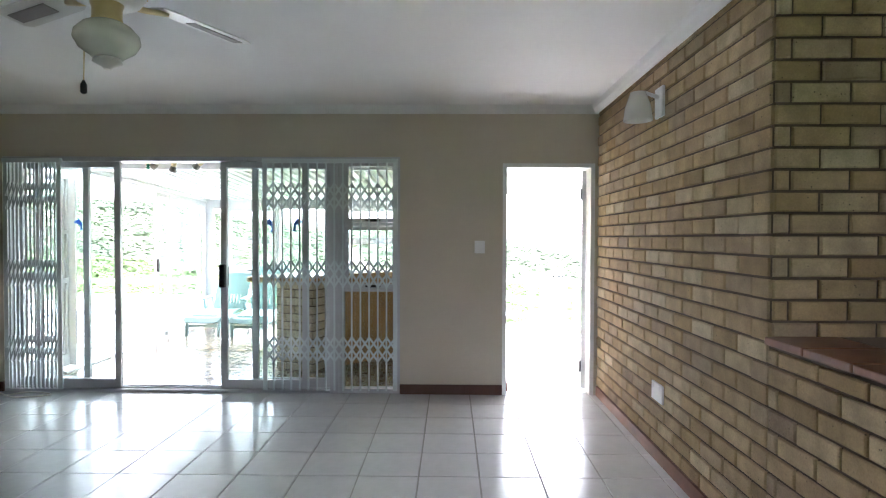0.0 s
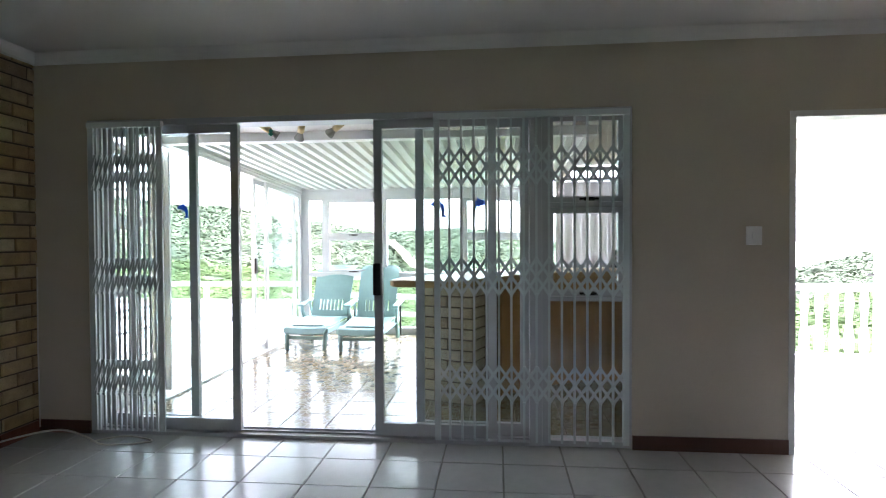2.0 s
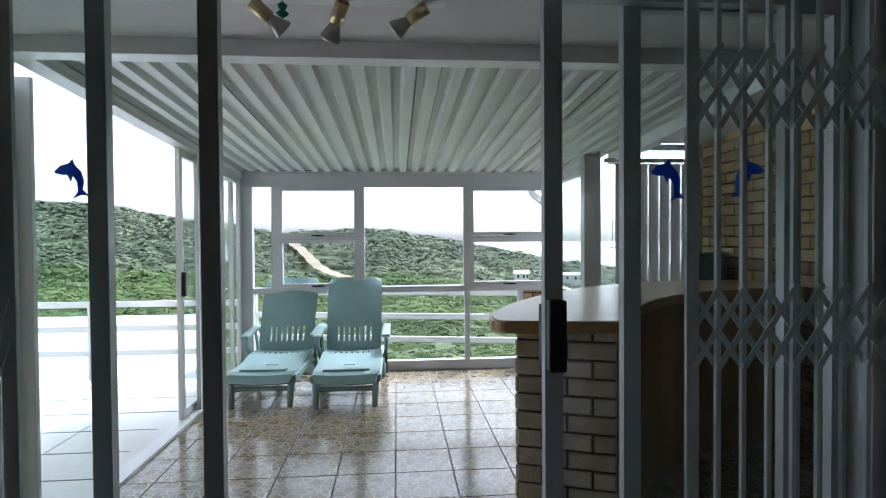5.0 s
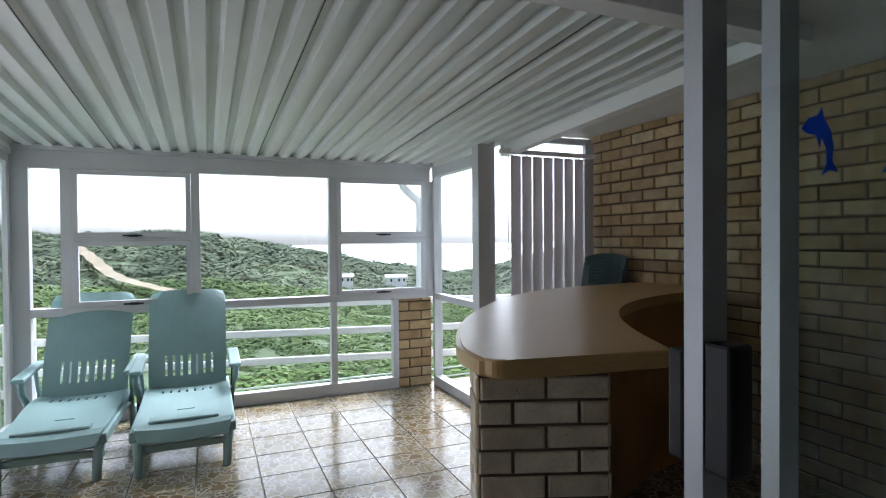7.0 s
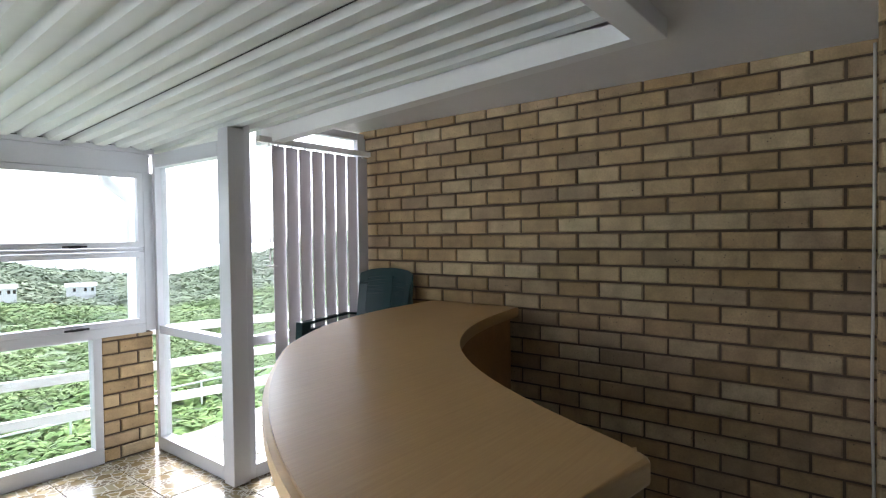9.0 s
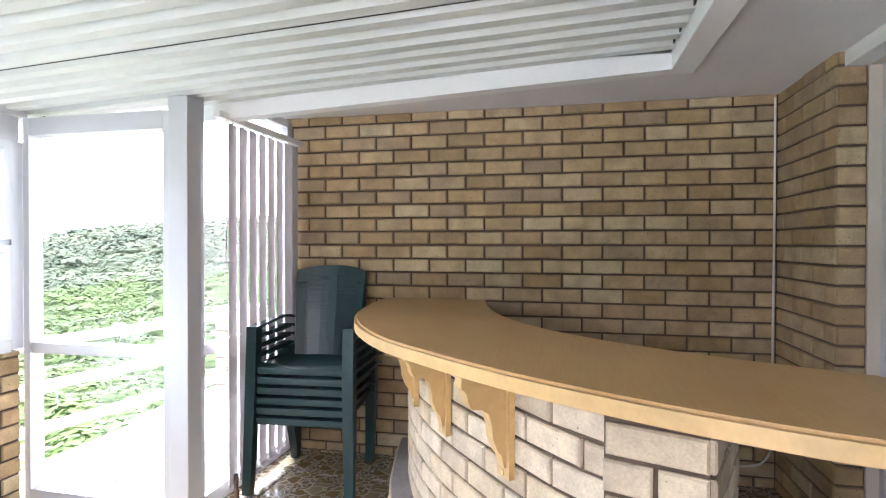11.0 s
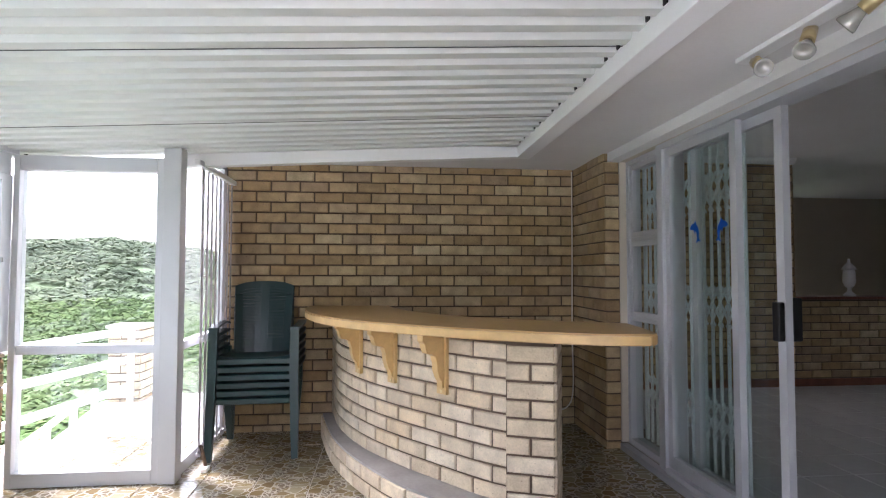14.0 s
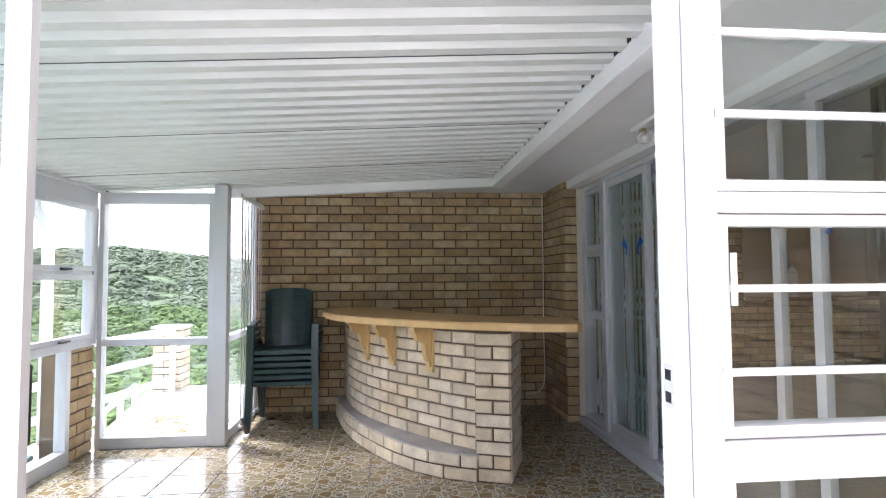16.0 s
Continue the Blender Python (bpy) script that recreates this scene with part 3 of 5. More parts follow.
# ---- side door of the living room, standing open, and the bright passage outside it
door = thing("door_side", (3.215, 0.1, 0), "white painted door standing open to the passage", "door")
door["kind"] = "structure"
part("door_frame", boxes((-0.755, -0.72, -0.165, -0.002, 0, 2.0), (0.0, 0.035, -0.165, -0.002, 0, 2.0), (-0.72, 0.0, -0.165, -0.002, 1.965, 2.0)), WHITE, door)
dl = part("door_leaf", box(-0.038, 0.0, 0.0, 0.72, 0.012, 1.96, 0.003), WHITE, door)
dl.rotation_euler = (0, 0, radians(-22))
for z in (0.22, 1.75):
    part("hinge", boxes((-0.045, -0.035, -0.05, 0.03, z - 0.05, z + 0.05)), BLACK, dl, "dark steel hinge")
part("handle", tube([(-0.035, 0.68, 1.0), (-0.08, 0.68, 1.0), (-0.085, 0.58, 1.0)], 0.009), ALU, dl, "lever handle")

# switch, socket, wall speaker
sw = thing("light_switch", (2.263, -0.06, 1.28), "white plastic light switch on the plaster", "switch")
part("plate", box(-0.045, 0.045, -0.01, 0.0, -0.055, 0.055, 0.004), WHITE, sw)
part("rocker", box(-0.012, 0.012, -0.015, -0.009, -0.02, 0.02, 0.002), WHITE, sw)
so = thing("wall_socket", (3.272, -1.5, 0.43), "white double wall socket on the brick", "socket")
part("plate", box(-0.014, 0.0, -0.085, 0.085, -0.055, 0.055, 0.004), WHITE, so)
for y in (-0.05, 0.05):
    part("switch", box(-0.019, -0.013, y - 0.01, y + 0.01, 0.02, 0.04, 0.001), WHITE, so)
spk = thing("wall_light", (3.27, -1.5, 2.17), "white bracket wall light high on the brick", "wall light")
part("back_plate", box(-0.02, 0.0, -0.06, 0.06, -0.09, 0.09, 0.006), WHITE, spk)
part("arm", tube([(-0.02, 0, 0.03), (-0.1, 0, 0.06), (-0.14, 0, 0.03)], 0.012), WHITE, spk)
part("shade", lathe([(0.045, 0.06), (0.075, -0.03), (0.085, -0.11), (0.08, -0.11), (0.04, 0.05)], 20, (-0.14, 0)), OPAL, spk, "frosted glass shade")

# cable on the floor by the folded gate
cb = thing("cable", (-2.195, -0.15, 0), "white cable lying along the skirting", "cable")
part("lead", tube([tuple(p) for p in spline([(-0.02, -1.3, 0.1), (-0.02, -0.7, 0.09), (0.02, -0.25, 0.07), (0.12, 0.02, 0.04), (0.32, 0.0, 0.01), (0.55, -0.12, 0.008), (0.8, -0.04, 0.008), (0.6, 0.0, 0.02), (0.42, -0.08, 0.008)], 8)], 0.006), CABLE, cb)
part("riser", tube([(-0.045, 0.06, 0.04), (-0.05, 0.06, 0.6), (-0.045, 0.06, 1.1)], 0.004), CABLE, cb)

# ---- ceiling fan
fan = thing("ceiling_fan", (0.74, -2.80, 2.525), "white ceiling fan with an opal glass light", "ceiling fan")
part("canopy", lathe([(0.075, -0.035), (0.07, -0.05), (0.03, -0.06)], 24), FANWOOD, fan)
part("rod", tube([(0, 0, -0.05), (0, 0, -0.16)], 0.013), FANWOOD, fan)
part("motor", lathe([(0.05, -0.15), (0.115, -0.17), (0.13, -0.21), (0.13, -0.27), (0.11, -0.3), (0.06, -0.31)], 32), FANWOOD, fan)
part("vent_ring", boxes(*[(0.131 * math.cos(a) - 0.004, 0.131 * math.cos(a) + 0.004, 0.131 * math.sin(a) - 0.004, 0.131 * math.sin(a) + 0.004, -0.265, -0.215) for a in (2 * math.pi * k / 36 for k in range(36))]), BRASS, fan)
part("neck", lathe([(0.06, -0.30), (0.05, -0.33), (0.05, -0.36), (0.055, -0.38)], 24), BRASS, fan)
part("shade", lathe([(0.05, -0.375), (0.08, -0.39), (0.107, -0.42), (0.111, -0.445), (0.095, -0.475), (0.06, -0.50), (0.05, -0.51)], 32), OPAL, fan, "opal glass bowl shade")
part("finial", lathe([(0.045, -0.51), (0.05, -0.525), (0.02, -0.54), (0.012, -0.55)], 20), FANWOOD, fan)
for a in range(4):
    m = Matrix.Rotation(radians(64 + 90 * a), 4, "Z")
    bm = bmesh.new()
    prof = [(0.2, -0.045), (0.24, -0.06), (0.62, -0.07), (0.65, -0.05), (0.655, 0.0), (0.65, 0.05), (0.62, 0.07), (0.24, 0.06), (0.2, 0.045)]
    lo, hi = [bm.verts.new((x, y, -0.255 + y * 0.18)) for x, y in prof], [bm.verts.new((x, y, -0.248 + y * 0.18)) for x, y in prof]
    bm.faces.new(hi), bm.faces.new(lo[::-1])
    for i in range(len(prof)):
        bm.faces.new((lo[i], lo[(i + 1) % len(prof)], hi[(i + 1) % len(prof)], hi[i]))
    bm.transform(m)
    bl = part("blade", bm, FANWOOD, fan)
    inl = box(0.36, 0.62, -0.03, 0.03, -0.2585, -0.2555)
    for v in inl.verts:
        v.co.z += v.co.y * 0.18
    inl.transform(m)
    part("inlay", inl, CANE, bl, "grey cane inlay")
    arm = tube([(0.11, 0, -0.285), (0.17, 0, -0.275), (0.25, 0, -0.257)], 0.012)
    arm.transform(m)
    part("blade_arm", arm, BRASS, fan)
part("pull_chain", tube([(-0.085, 0.0, -0.40), (-0.09, 0.0, -0.6)], 0.0025, 5), BRASS, fan)
part("pull_knob", lathe([(0.004, -0.59), (0.011, -0.605), (0.011, -0.635), (0.004, -0.64)], 12, (-0.09, 0)), BLACK, fan)

# ---- lantern on the hatch ledge
lan = thing("lantern", (3.39, -3.39, 0.972), "white ornamental lantern on the hatch ledge", "lantern")
part("foot", lathe([(0.06, 0), (0.06, 0.02), (0.025, 0.05), (0.02, 0.09), (0.045, 0.11)], 12), WHITE, lan)
part("cage", lathe([(0.045, 0.11), (0.065, 0.16), (0.06, 0.28), (0.05, 0.30)], 6), WHITE, lan)
part("cap", lathe([(0.075, 0.30), (0.05, 0.34), (0.015, 0.38), (0.012, 0.42)], 6), WHITE, lan)

# ---- verandah walls
end_wall = structure("wall_verandah_end", box(WX, WX + 0.22, 0.1, 3.16, FL, SOF), MORTAR, "golden face brick end wall of the verandah", "wall")
brick_face(end_wall, (WX, 3.16, 0), (0, -1, 0), 2.94, FL, SOF, BRICK, 0.168, 0.0036, 400, near=1.4)
brick_face(end_wall, (WX + 0.22, 3.16, 0), (-1, 0, 0), 0.22, FL, SOF, BRICK, 0.0, 0.0036, 40)
pier_r = structure("wall_return", box(1.592, WX, 0.1, 0.205, FL, SOF), MORTAR, "golden face brick return beside the sliding doors", "wall")
brick_face(pier_r, (WX - 0.012, 0.205, 0), (-1, 0, 0), 0.671, FL, SOF, BRICK, 0.1, 0.0036, 80)
brick_face(pier_r, (1.592, 0.216, 0), (0, -1, 0), 0.115, FL, SOF, BRICK, 0.0, 0.0036, 60)
structure("trim_lintel", box(-1.90, 1.58, 0.1, 0.19, 2.055, SOF + 0.01), SOFFIT, "white painted lintel over the sliding doors", "trim")
structure("step_threshold", box(-1.90, 1.58, 0.06, 0.112, FL - 0.01, -0.011), ALU, "low aluminium threshold under the sliding doors", "threshold")
house_out = structure("wall_outside", boxes((SX - 5.5, -2.501, -0.1, 0.085, FL, 2.6), (-2.501, -1.90, 0.1005, 0.104, FL, SOF)), MORTAR, "golden face brick outside wall of the house", "wall")
brick_face(house_out, (-2.501, 0.085, 0), (-1, 0, 0), 5.0, FL, 2.6, BRICK, 0.0, 0.0036, 120, near=0.6)
brick_face(house_out, (-1.91, 0.1, 0), (-1, 0, 0), 0.55, FL, SOF, BRICK, 0.0, 0.0036, 80)
structure("wall_passage", box(WX + 0.22, WX + 0.235, 0.1, 3.16, FL - 0.03, 2.3), PLASTER, "beige plastered passage side of the verandah wall", "wall")
structure("baseboard_passage", box(WX + 0.235, WX + 0.25, 0.1, 3.16, FL - 0.03, 0.06), QUARRY, "red-brown tiled skirting in the passage", "skirting")
wire = thing("wall_cable", (WX - 0.022, 0.232, 0), "white cable clipped down the brick corner", "cable")
part("lead", tube([tuple(p) for p in spline([(0, 0, 2.1), (0.0, 0.0, 1.4), (0.003, 0.004, 0.7), (0.0, 0.0, 0.25), (-0.02, 0.06, 0.1), (0.0, 0.2, 0.06)], 8)], 0.006), CABLE, wire)

# ---- corrugated roof over the verandah
def roof_z(y):
    return 2.125 - 0.052 * (y - 0.9)


bm = bmesh.new()
pitch, x0 = 0.1236, -2.102
prof = []
k = 0
while x0 + k * pitch < 1.48:
    xx = x0 + k * pitch
    prof += [(xx, 0.0), (xx + 0.055, 0.0), (xx + 0.071, 0.034), (xx + 0.107, 0.034)]
    k += 1
ys = [0.80, 2.0, 3.1, FY + 0.25]
for dz in (0.0, 0.004):
    rows = [[bm.verts.new((x, y, roof_z(y) + h + dz)) for x, h in prof] for y in ys]
    for r, s in zip(rows, rows[1:]):
        for i in range(len(prof) - 1):
            bm.faces.new((r[i], r[i + 1], s[i + 1], s[i]))
structure("verandah_roof", bm, SHEET, "white corrugated metal sheet roof seen from below", "roof")
for i, x in enumerate((-1.30, -0.31, 0.68)):
    bm = boxes((x - 0.0025, x + 0.0025, 0.91, FY, -0.002, 0.0))
    for v in bm.verts:
        v.co.z += roof_z(v.co.y) - 0.0005
    structure("trim_sheet_lap", bm, BLACK, "dark lap line between two roof sheets", "seam")
bm = bmesh.new()
for i, (x, h) in enumerate(prof[2::4]):
    bx(bm, x + 0.003, x + 0.034, FY - 0.035, FY - 0.03, roof_z(FY) - 0.002, roof_z(FY) + 0.022)
    if i % 3 != 1:
        bx(bm, x + 0.003, x + 0.03, 0.915, 0.92, roof_z(0.91) - 0.002, roof_z(0.91) + 0.02)
structure("trim_roof_filler", bm, BLACK, "dark foam filler in the roof corrugations", "filler")


def sloped(bm):
    for v in bm.verts:
        v.co.z += roof_z(v.co.y)
    return bm


structure("beam_house", box(SX - 0.05, 1.525, 0.80, 0.905, 2.05, 2.16, 0.004), WHITE, "white painted beam where the sheets meet the soffit", "beam")
structure("beam_end", sloped(box(1.445, 1.525, 0.90, 3.2, -0.075, 0.02, 0.003)), WHITE, "white painted edge beam of the verandah roof", "beam")
structure("beam_side", sloped(box(SX - 0.05, SX + 0.05, 0.90, FY, -0.035, -0.004, 0.003)), WHITE, "white painted beam over the side glazing", "beam")

# ---- far glazing
far = thing("window_far", (0, FY, 0), "silver aluminium window wall with opening sashes over the view", "window")
far["kind"] = "structure"
members(far, ALU, ("head", SX, 1.20, -0.03, 0.05, 1.815, 1.94), ("jamb", SX, SX + 0.14, -0.03, 0.05, FL, 1.815), ("jamb", 1.155, 1.22, -0.03, 0.05, 0.76, 1.815),
        ("transom", SX + 0.14, 1.155, -0.03, 0.05, 0.75, 0.81), ("sill", SX + 0.14, 0.885, -0.03, 0.05, FL, 0.05), ("jamb", 0.835, 0.885, -0.03, 0.05, 0.05, 0.75))
for u0, u1 in ((-1.653, -1.585), (-0.80, -0.738), (0.27, 0.335)):
    part("mullion", boxes((u0, u1, -0.028, 0.048, 0.81, 1.815)), ALU, far)
    part("mullion", boxes((u0 + 0.01, u1 - 0.005, -0.028, 0.048, 0.05, 0.75)), ALU, far)
part("top_channel", boxes((SX, 1.22, -0.06, 0.06, 1.94, 1.972)), ALU, far)
for u0, u1 in ((-1.585, -0.80), (0.335, 1.155)):
    part("transom", boxes((u0, u1, -0.02, 0.04, 1.292, 1.316)), ALU, far)
    for lo, hi in ((1.316, 1.815), (0.81, 1.292)):
        s = part("sash", frame_rect("x", u0 + 0.002, u1 - 0.002, lo + 0.002, hi - 0.002, 0.036, -0.034, 0.01), ALU, far, "opening aluminium sash")
        pane(s, "x", u0 + 0.036, u1 - 0.036, lo + 0.036, hi - 0.036, -0.01)
        mid = (u0 + u1) / 2
        part("latch", boxes((mid - 0.03, mid + 0.03, -0.055, -0.034, lo + 0.004, lo + 0.022), (mid - 0.07, mid + 0.06, -0.066, -0.053, lo + 0.008, lo + 0.02)), BLACK, s, "black window latch")
for u0, u1, lo, hi in ((SX + 0.14, -1.653, 0.81, 1.815), (-0.738, 0.27, 0.81, 1.815), (SX + 0.14, -1.643, 0.05, 0.75), (-1.59, -0.79, 0.05, 0.75), (-0.743, 0.28, 0.05, 0.75), (0.33, 0.835, 0.05, 0.75)):
    pane(far, "x", u0, u1, lo, hi, 0.01)
pier = structure("wall_pier_far", box(0.885, 1.20, FY - 0.015, FY + 0.17, FL, 0.75), MORTAR, "short golden face brick pier under the corner window", "wall")
brick_face(pier, (0.885, FY - 0.015, 0), (1, 0, 0), 0.315, FL, 0.75, BRICK, 0.1, FL, 40)

# ---- corner glazing: one pane towards the end, the post, and the blind side
cor = thing("window_corner", (1.215, 0, 0), "silver aluminium full-height corner window", "window")
cor["kind"] = "structure"
members(cor, ALU, ("jamb", 0.0, 0.08, 3.197, 3.24, FL, 1.94), ("jamb", 0.0, 0.08, 4.03, 4.068, FL, 1.94), ("head", 0.0, 0.08, 3.24, 4.03, 1.85, 1.94), ("sill", 0.0, 0.08, 3.24, 4.03, FL, 0.035), ("transom", 0.01, 0.07, 3.24, 4.03, 0.735, 0.79))
pane(cor, "y", 3.24, 4.03, 0.035, 0.735, 0.04)
pane(cor, "y", 3.24, 4.03, 0.79, 1.85, 0.04)
structure("post_corner", box(1.195, 1.30, 3.09, 3.195, FL, 2.0, 0.004), ALU, "square silver aluminium corner post", "post")
cor2 = thing("window_blind_side", (0, 3.14, 0), "silver aluminium glazed side door behind the blinds", "window")
cor2["kind"] = "structure"
members(cor2, ALU, ("jamb", 1.303, 1.35, -0.03, 0.03, FL, 2.1), ("jamb", 2.20, 2.274, -0.03, 0.015, FL, 2.1), ("head", 1.35, 2.20, -0.03, 0.03, 2.05, 2.1), ("sill", 1.35, 2.20, -0.03, 0.03, FL, 0.03), ("transom", 1.35, 2.20, -0.025, 0.025, 0.735, 0.79))
pane(cor2, "x", 1.35, 2.20, 0.03, 0.735, 0)
pane(cor2, "x", 1.35, 2.20, 0.79, 2.05, 0)

# ---- vertical blinds
bld = thing("vertical_blind", (0, 3.05, 0), "grey vertical slat blind drawn half across", "blind")
part("headrail", box(1.36, 2.25, -0.02, 0.02, 1.93, 1.965, 0.003), WHITE, bld)
for i in range(8):
    x = 1.50 + 0.098 * i
    b = box(-0.051, 0.051, -0.0012, 0.0012, 0.03, 1.92)
    b.transform(Matrix.Translation((x, 0, 0)) @ Matrix.Rotation(radians(9), 4, "Z"))
    sl = part("slat", b, BLIND, bld)
    part("hook", box(x - 0.005, x + 0.005, -0.005, 0.005, 1.915, 1.932), WHITE, sl)
    part("weight", box(x - 0.03, x + 0.03, -0.018, 0.012, 0.02, 0.04), BLIND, sl)
part("chain", tube([(1.43, -0.01, 1.93), (1.42, -0.015, 1.2)], 0.003, 6), WHITE, bld)
part("wand", box(1.39, 1.46, -0.03, -0.02, 1.2, 1.208), WHITE, bld)

# ---- side glazing with the sliding door that the walk goes out by
sd = thing("door_side_sliding", (SX, 0, 0), "white aluminium sliding side door standing open", "sliding door")
sd["kind"] = "structure"
members(sd, COATED, ("jamb", -0.19, -0.11, 1.15, 1.178, FL, 2.05), ("sill", -0.05, 0.05, 0.775, 4.06, FL - 0.004, FL + 0.02))
lock = part("lock_plate", boxes((-0.17, -0.13, 1.178, 1.1805, 0.955, 1.055)), ALU, sd, "worn steel lock plate")
for z in (0.98, 1.03):
    part("lock_hole", boxes((-0.162, -0.138, 1.1805, 1.182, z - 0.012, z + 0.012)), BLACK, lock)
head = box(-0.05, 0.05, 0.91, 4.06, -0.065, -0.036)
part("door_head", sloped(head), COATED, sd)


def side_leaf(y0, y1, x):
    bm = bmesh.new()
    z1 = roof_z(y0) - 0.068
    for a, b, c, d in ((y0, y0 + 0.055, FL + 0.025, z1), (y1 - 0.055, y1, FL + 0.025, z1), (y0 + 0.055, y1 - 0.055, z1 - 0.055, z1), (y0 + 0.055, y1 - 0.055, FL + 0.025, FL + 0.09)):
        bx(bm, x - 0.016, x + 0.016, a, b, c, d)
    for v in bm.verts:
        if v.co.z > 1.5:
            v.co.z -= 0.052 * (v.co.y - y0)
    lf = part("door_leaf", bm, COATED, sd, "white framed glass leaf")
    gl = pane(lf, "y", y0 + 0.055, y1 - 0.055, FL + 0.09, z1 - 0.055, x)
    for v in gl.data.vertices:
        if v.co.z > 1.5:
            v.co.z -= 0.052 * (v.co.y - y0)
    return lf


sl1 = side_leaf(2.62, 3.95, -0.02)
side_leaf(2.88, 4.06, 0.02)
part("handle", box(-0.004, 0.018, 2.625, 2.67, 0.88, 1.06, 0.005), BLACK, sl1, "black plastic pull handle")

lad = thing("window_side", (SX - 0.22, 0, 0), "white steel side window with horizontal burglar bars", "window")
lad["kind"] = "structure"
members(lad, COATED, ("jamb", -0.04, 0.04, 0.105, 0.15, FL, 2.115), ("jamb", -0.04, 0.04, 1.118, 1.148, FL, 2.03), ("mullion", -0.04, 0.04, 0.50, 0.545, FL, 2.04), ("transom", -0.04, 0.04, 0.15, 1.118, 1.385, 1.43),
        ("transom", -0.04, 0.04, 0.15, 1.118, 0.85, 0.91), ("head", -0.04, 0.04, 0.15, 1.118, 1.98, 2.03), ("sill", -0.04, 0.04, 0.15, 1.118, FL, 0.08))
for lo, hi, bars in ((1.43, 1.98, (1.60, 1.78)), (0.91, 1.385, (1.05, 1.225)), (0.08, 0.85, (0.30, 0.52, 0.7))):
    for y0, y1 in ((0.15, 0.50), (0.545, 1.118)):
        s = part("sash", frame_rect("y", y0 + 0.003, y1 - 0.003, lo + 0.003, hi - 0.003, 0.024, -0.03, 0.015), COATED, lad, "white steel sash")
        pane(s, "y", y0 + 0.025, y1 - 0.025, lo + 0.025, hi - 0.025, -0.01)
        for z in bars:
            part("bar", boxes((-0.034, -0.022, y0 + 0.004, y1 - 0.004, z - 0.008, z + 0.008)), COATED, lad)
part("sash_stay", boxes((-0.05, -0.042, 1.086, 1.096, 1.19, 1.30)), COATED, lad)

# ---- the bar: brick base, step, worktop, brackets
ARC = spline([(0.29, 1.21), (0.41, 1.345), (0.645, 1.54), (0.93, 1.765), (1.26, 1.97), (1.7, 2.14), (2.255, 2.24)], 6)
base = thing("brick_bar", (0, 0, FL), "curved cream face brick bar base with a square end pillar", "bar counter")
inner = [p + Vector((0.12, -0.16)) for p in ARC]
core = part("core", prism([tuple(p) for p in ARC] [::-1] + [tuple(p) for p in inner], 0.0, 0.959), MORTAR, base, "dark mortar core of the curved wall")
pil = part("pillar", boxes((0.0, 0.45, 0.0, 0.225, 0.0, 0.959)), MORTAR, base, "square brick end pillar")
pil.location, pil.rotation_euler = (0.158, 1.05, 0), (0, 0, radians(-21))


def lay_along(parent, line, z0, courses, mat, outward):
    """Bricks round a curve, each turned to it."""
    dist = [0.0]
    for a, b in zip(line, line[1:]):
        dist.append(dist[-1] + (b - a).length)

    def at(s):
        for i in range(len(line) - 1):
            if s <= dist[i + 1] or i == len(line) - 2:
                return line[i] + (line[i + 1] - line[i]) * ((s - dist[i]) / (dist[i + 1] - dist[i]))
    for k in range(courses):
        s = -(STEP / 2 if k % 2 else 0.0)
        while s < dist[-1]:
            a, b = max(0.0, s + JOINT / 2), min(dist[-1], s + STEP - JOINT / 2)
            if b - a > 0.03:
                p, q = at(a), at(b)
                u = (q - p).normalized()
                n = Vector((-u.y, u.x)) * outward
                ln = round((q - p).length, 2)
                ob = new("brick", brick_shape(ln, COURSE - JOINT, 0.02, mat))
                ob.parent = parent
                e, f = (p, u) if outward > 0 else (q, -u)
                ob.matrix_basis = Matrix.Translation((e.x - n.x * 0.006, e.y - n.y * 0.006, z0 + k * COURSE + JOINT / 2)) @ Matrix.Rotation(math.atan2(f.y, f.x), 4, "Z")
            s += STEP


lay_along(core, ARC, -0.004, 11, PALE_BRICK, 1)
for org, u, ln, al in (((0.0, 0.225, 0), (0, -1, 0), 0.225, 0.0), ((0.0, 0.0, 0), (1, 0, 0), 0.45, 0.116), ((0.45, 0.0, 0), (0, 1, 0), 0.225, 0.0)):
    brick_face(pil, org, u, ln, 0.0, 0.959, PALE_BRICK, al, 0.0, 80)
STEPLINE = spline([(0.21, 1.25), (0.36, 1.53), (0.62, 1.77), (1.07, 2.02), (1.5, 2.18), (2.1, 2.31)], 6)
step = thing("bar_footstep", (0, 0, FL), "low curved brick foot step with a grey screed top", "step")
end = [(2.12, 2.31), (2.12, 2.225)] + [tuple(p) for p in ARC[::-1] if p.x < 2.1]
stp = part("core", prism([tuple(p) for p in STEPLINE] [::1] + end, 0.0, 0.155), MORTAR, step)
part("screed", prism([tuple(p) for p in STEPLINE] + end, 0.156, 0.176, 0.006), PLASTERSTEP, step, "smooth grey cement top")
lay_along(stp, STEPLINE, -0.002, 2, PALE_BRICK, 1)

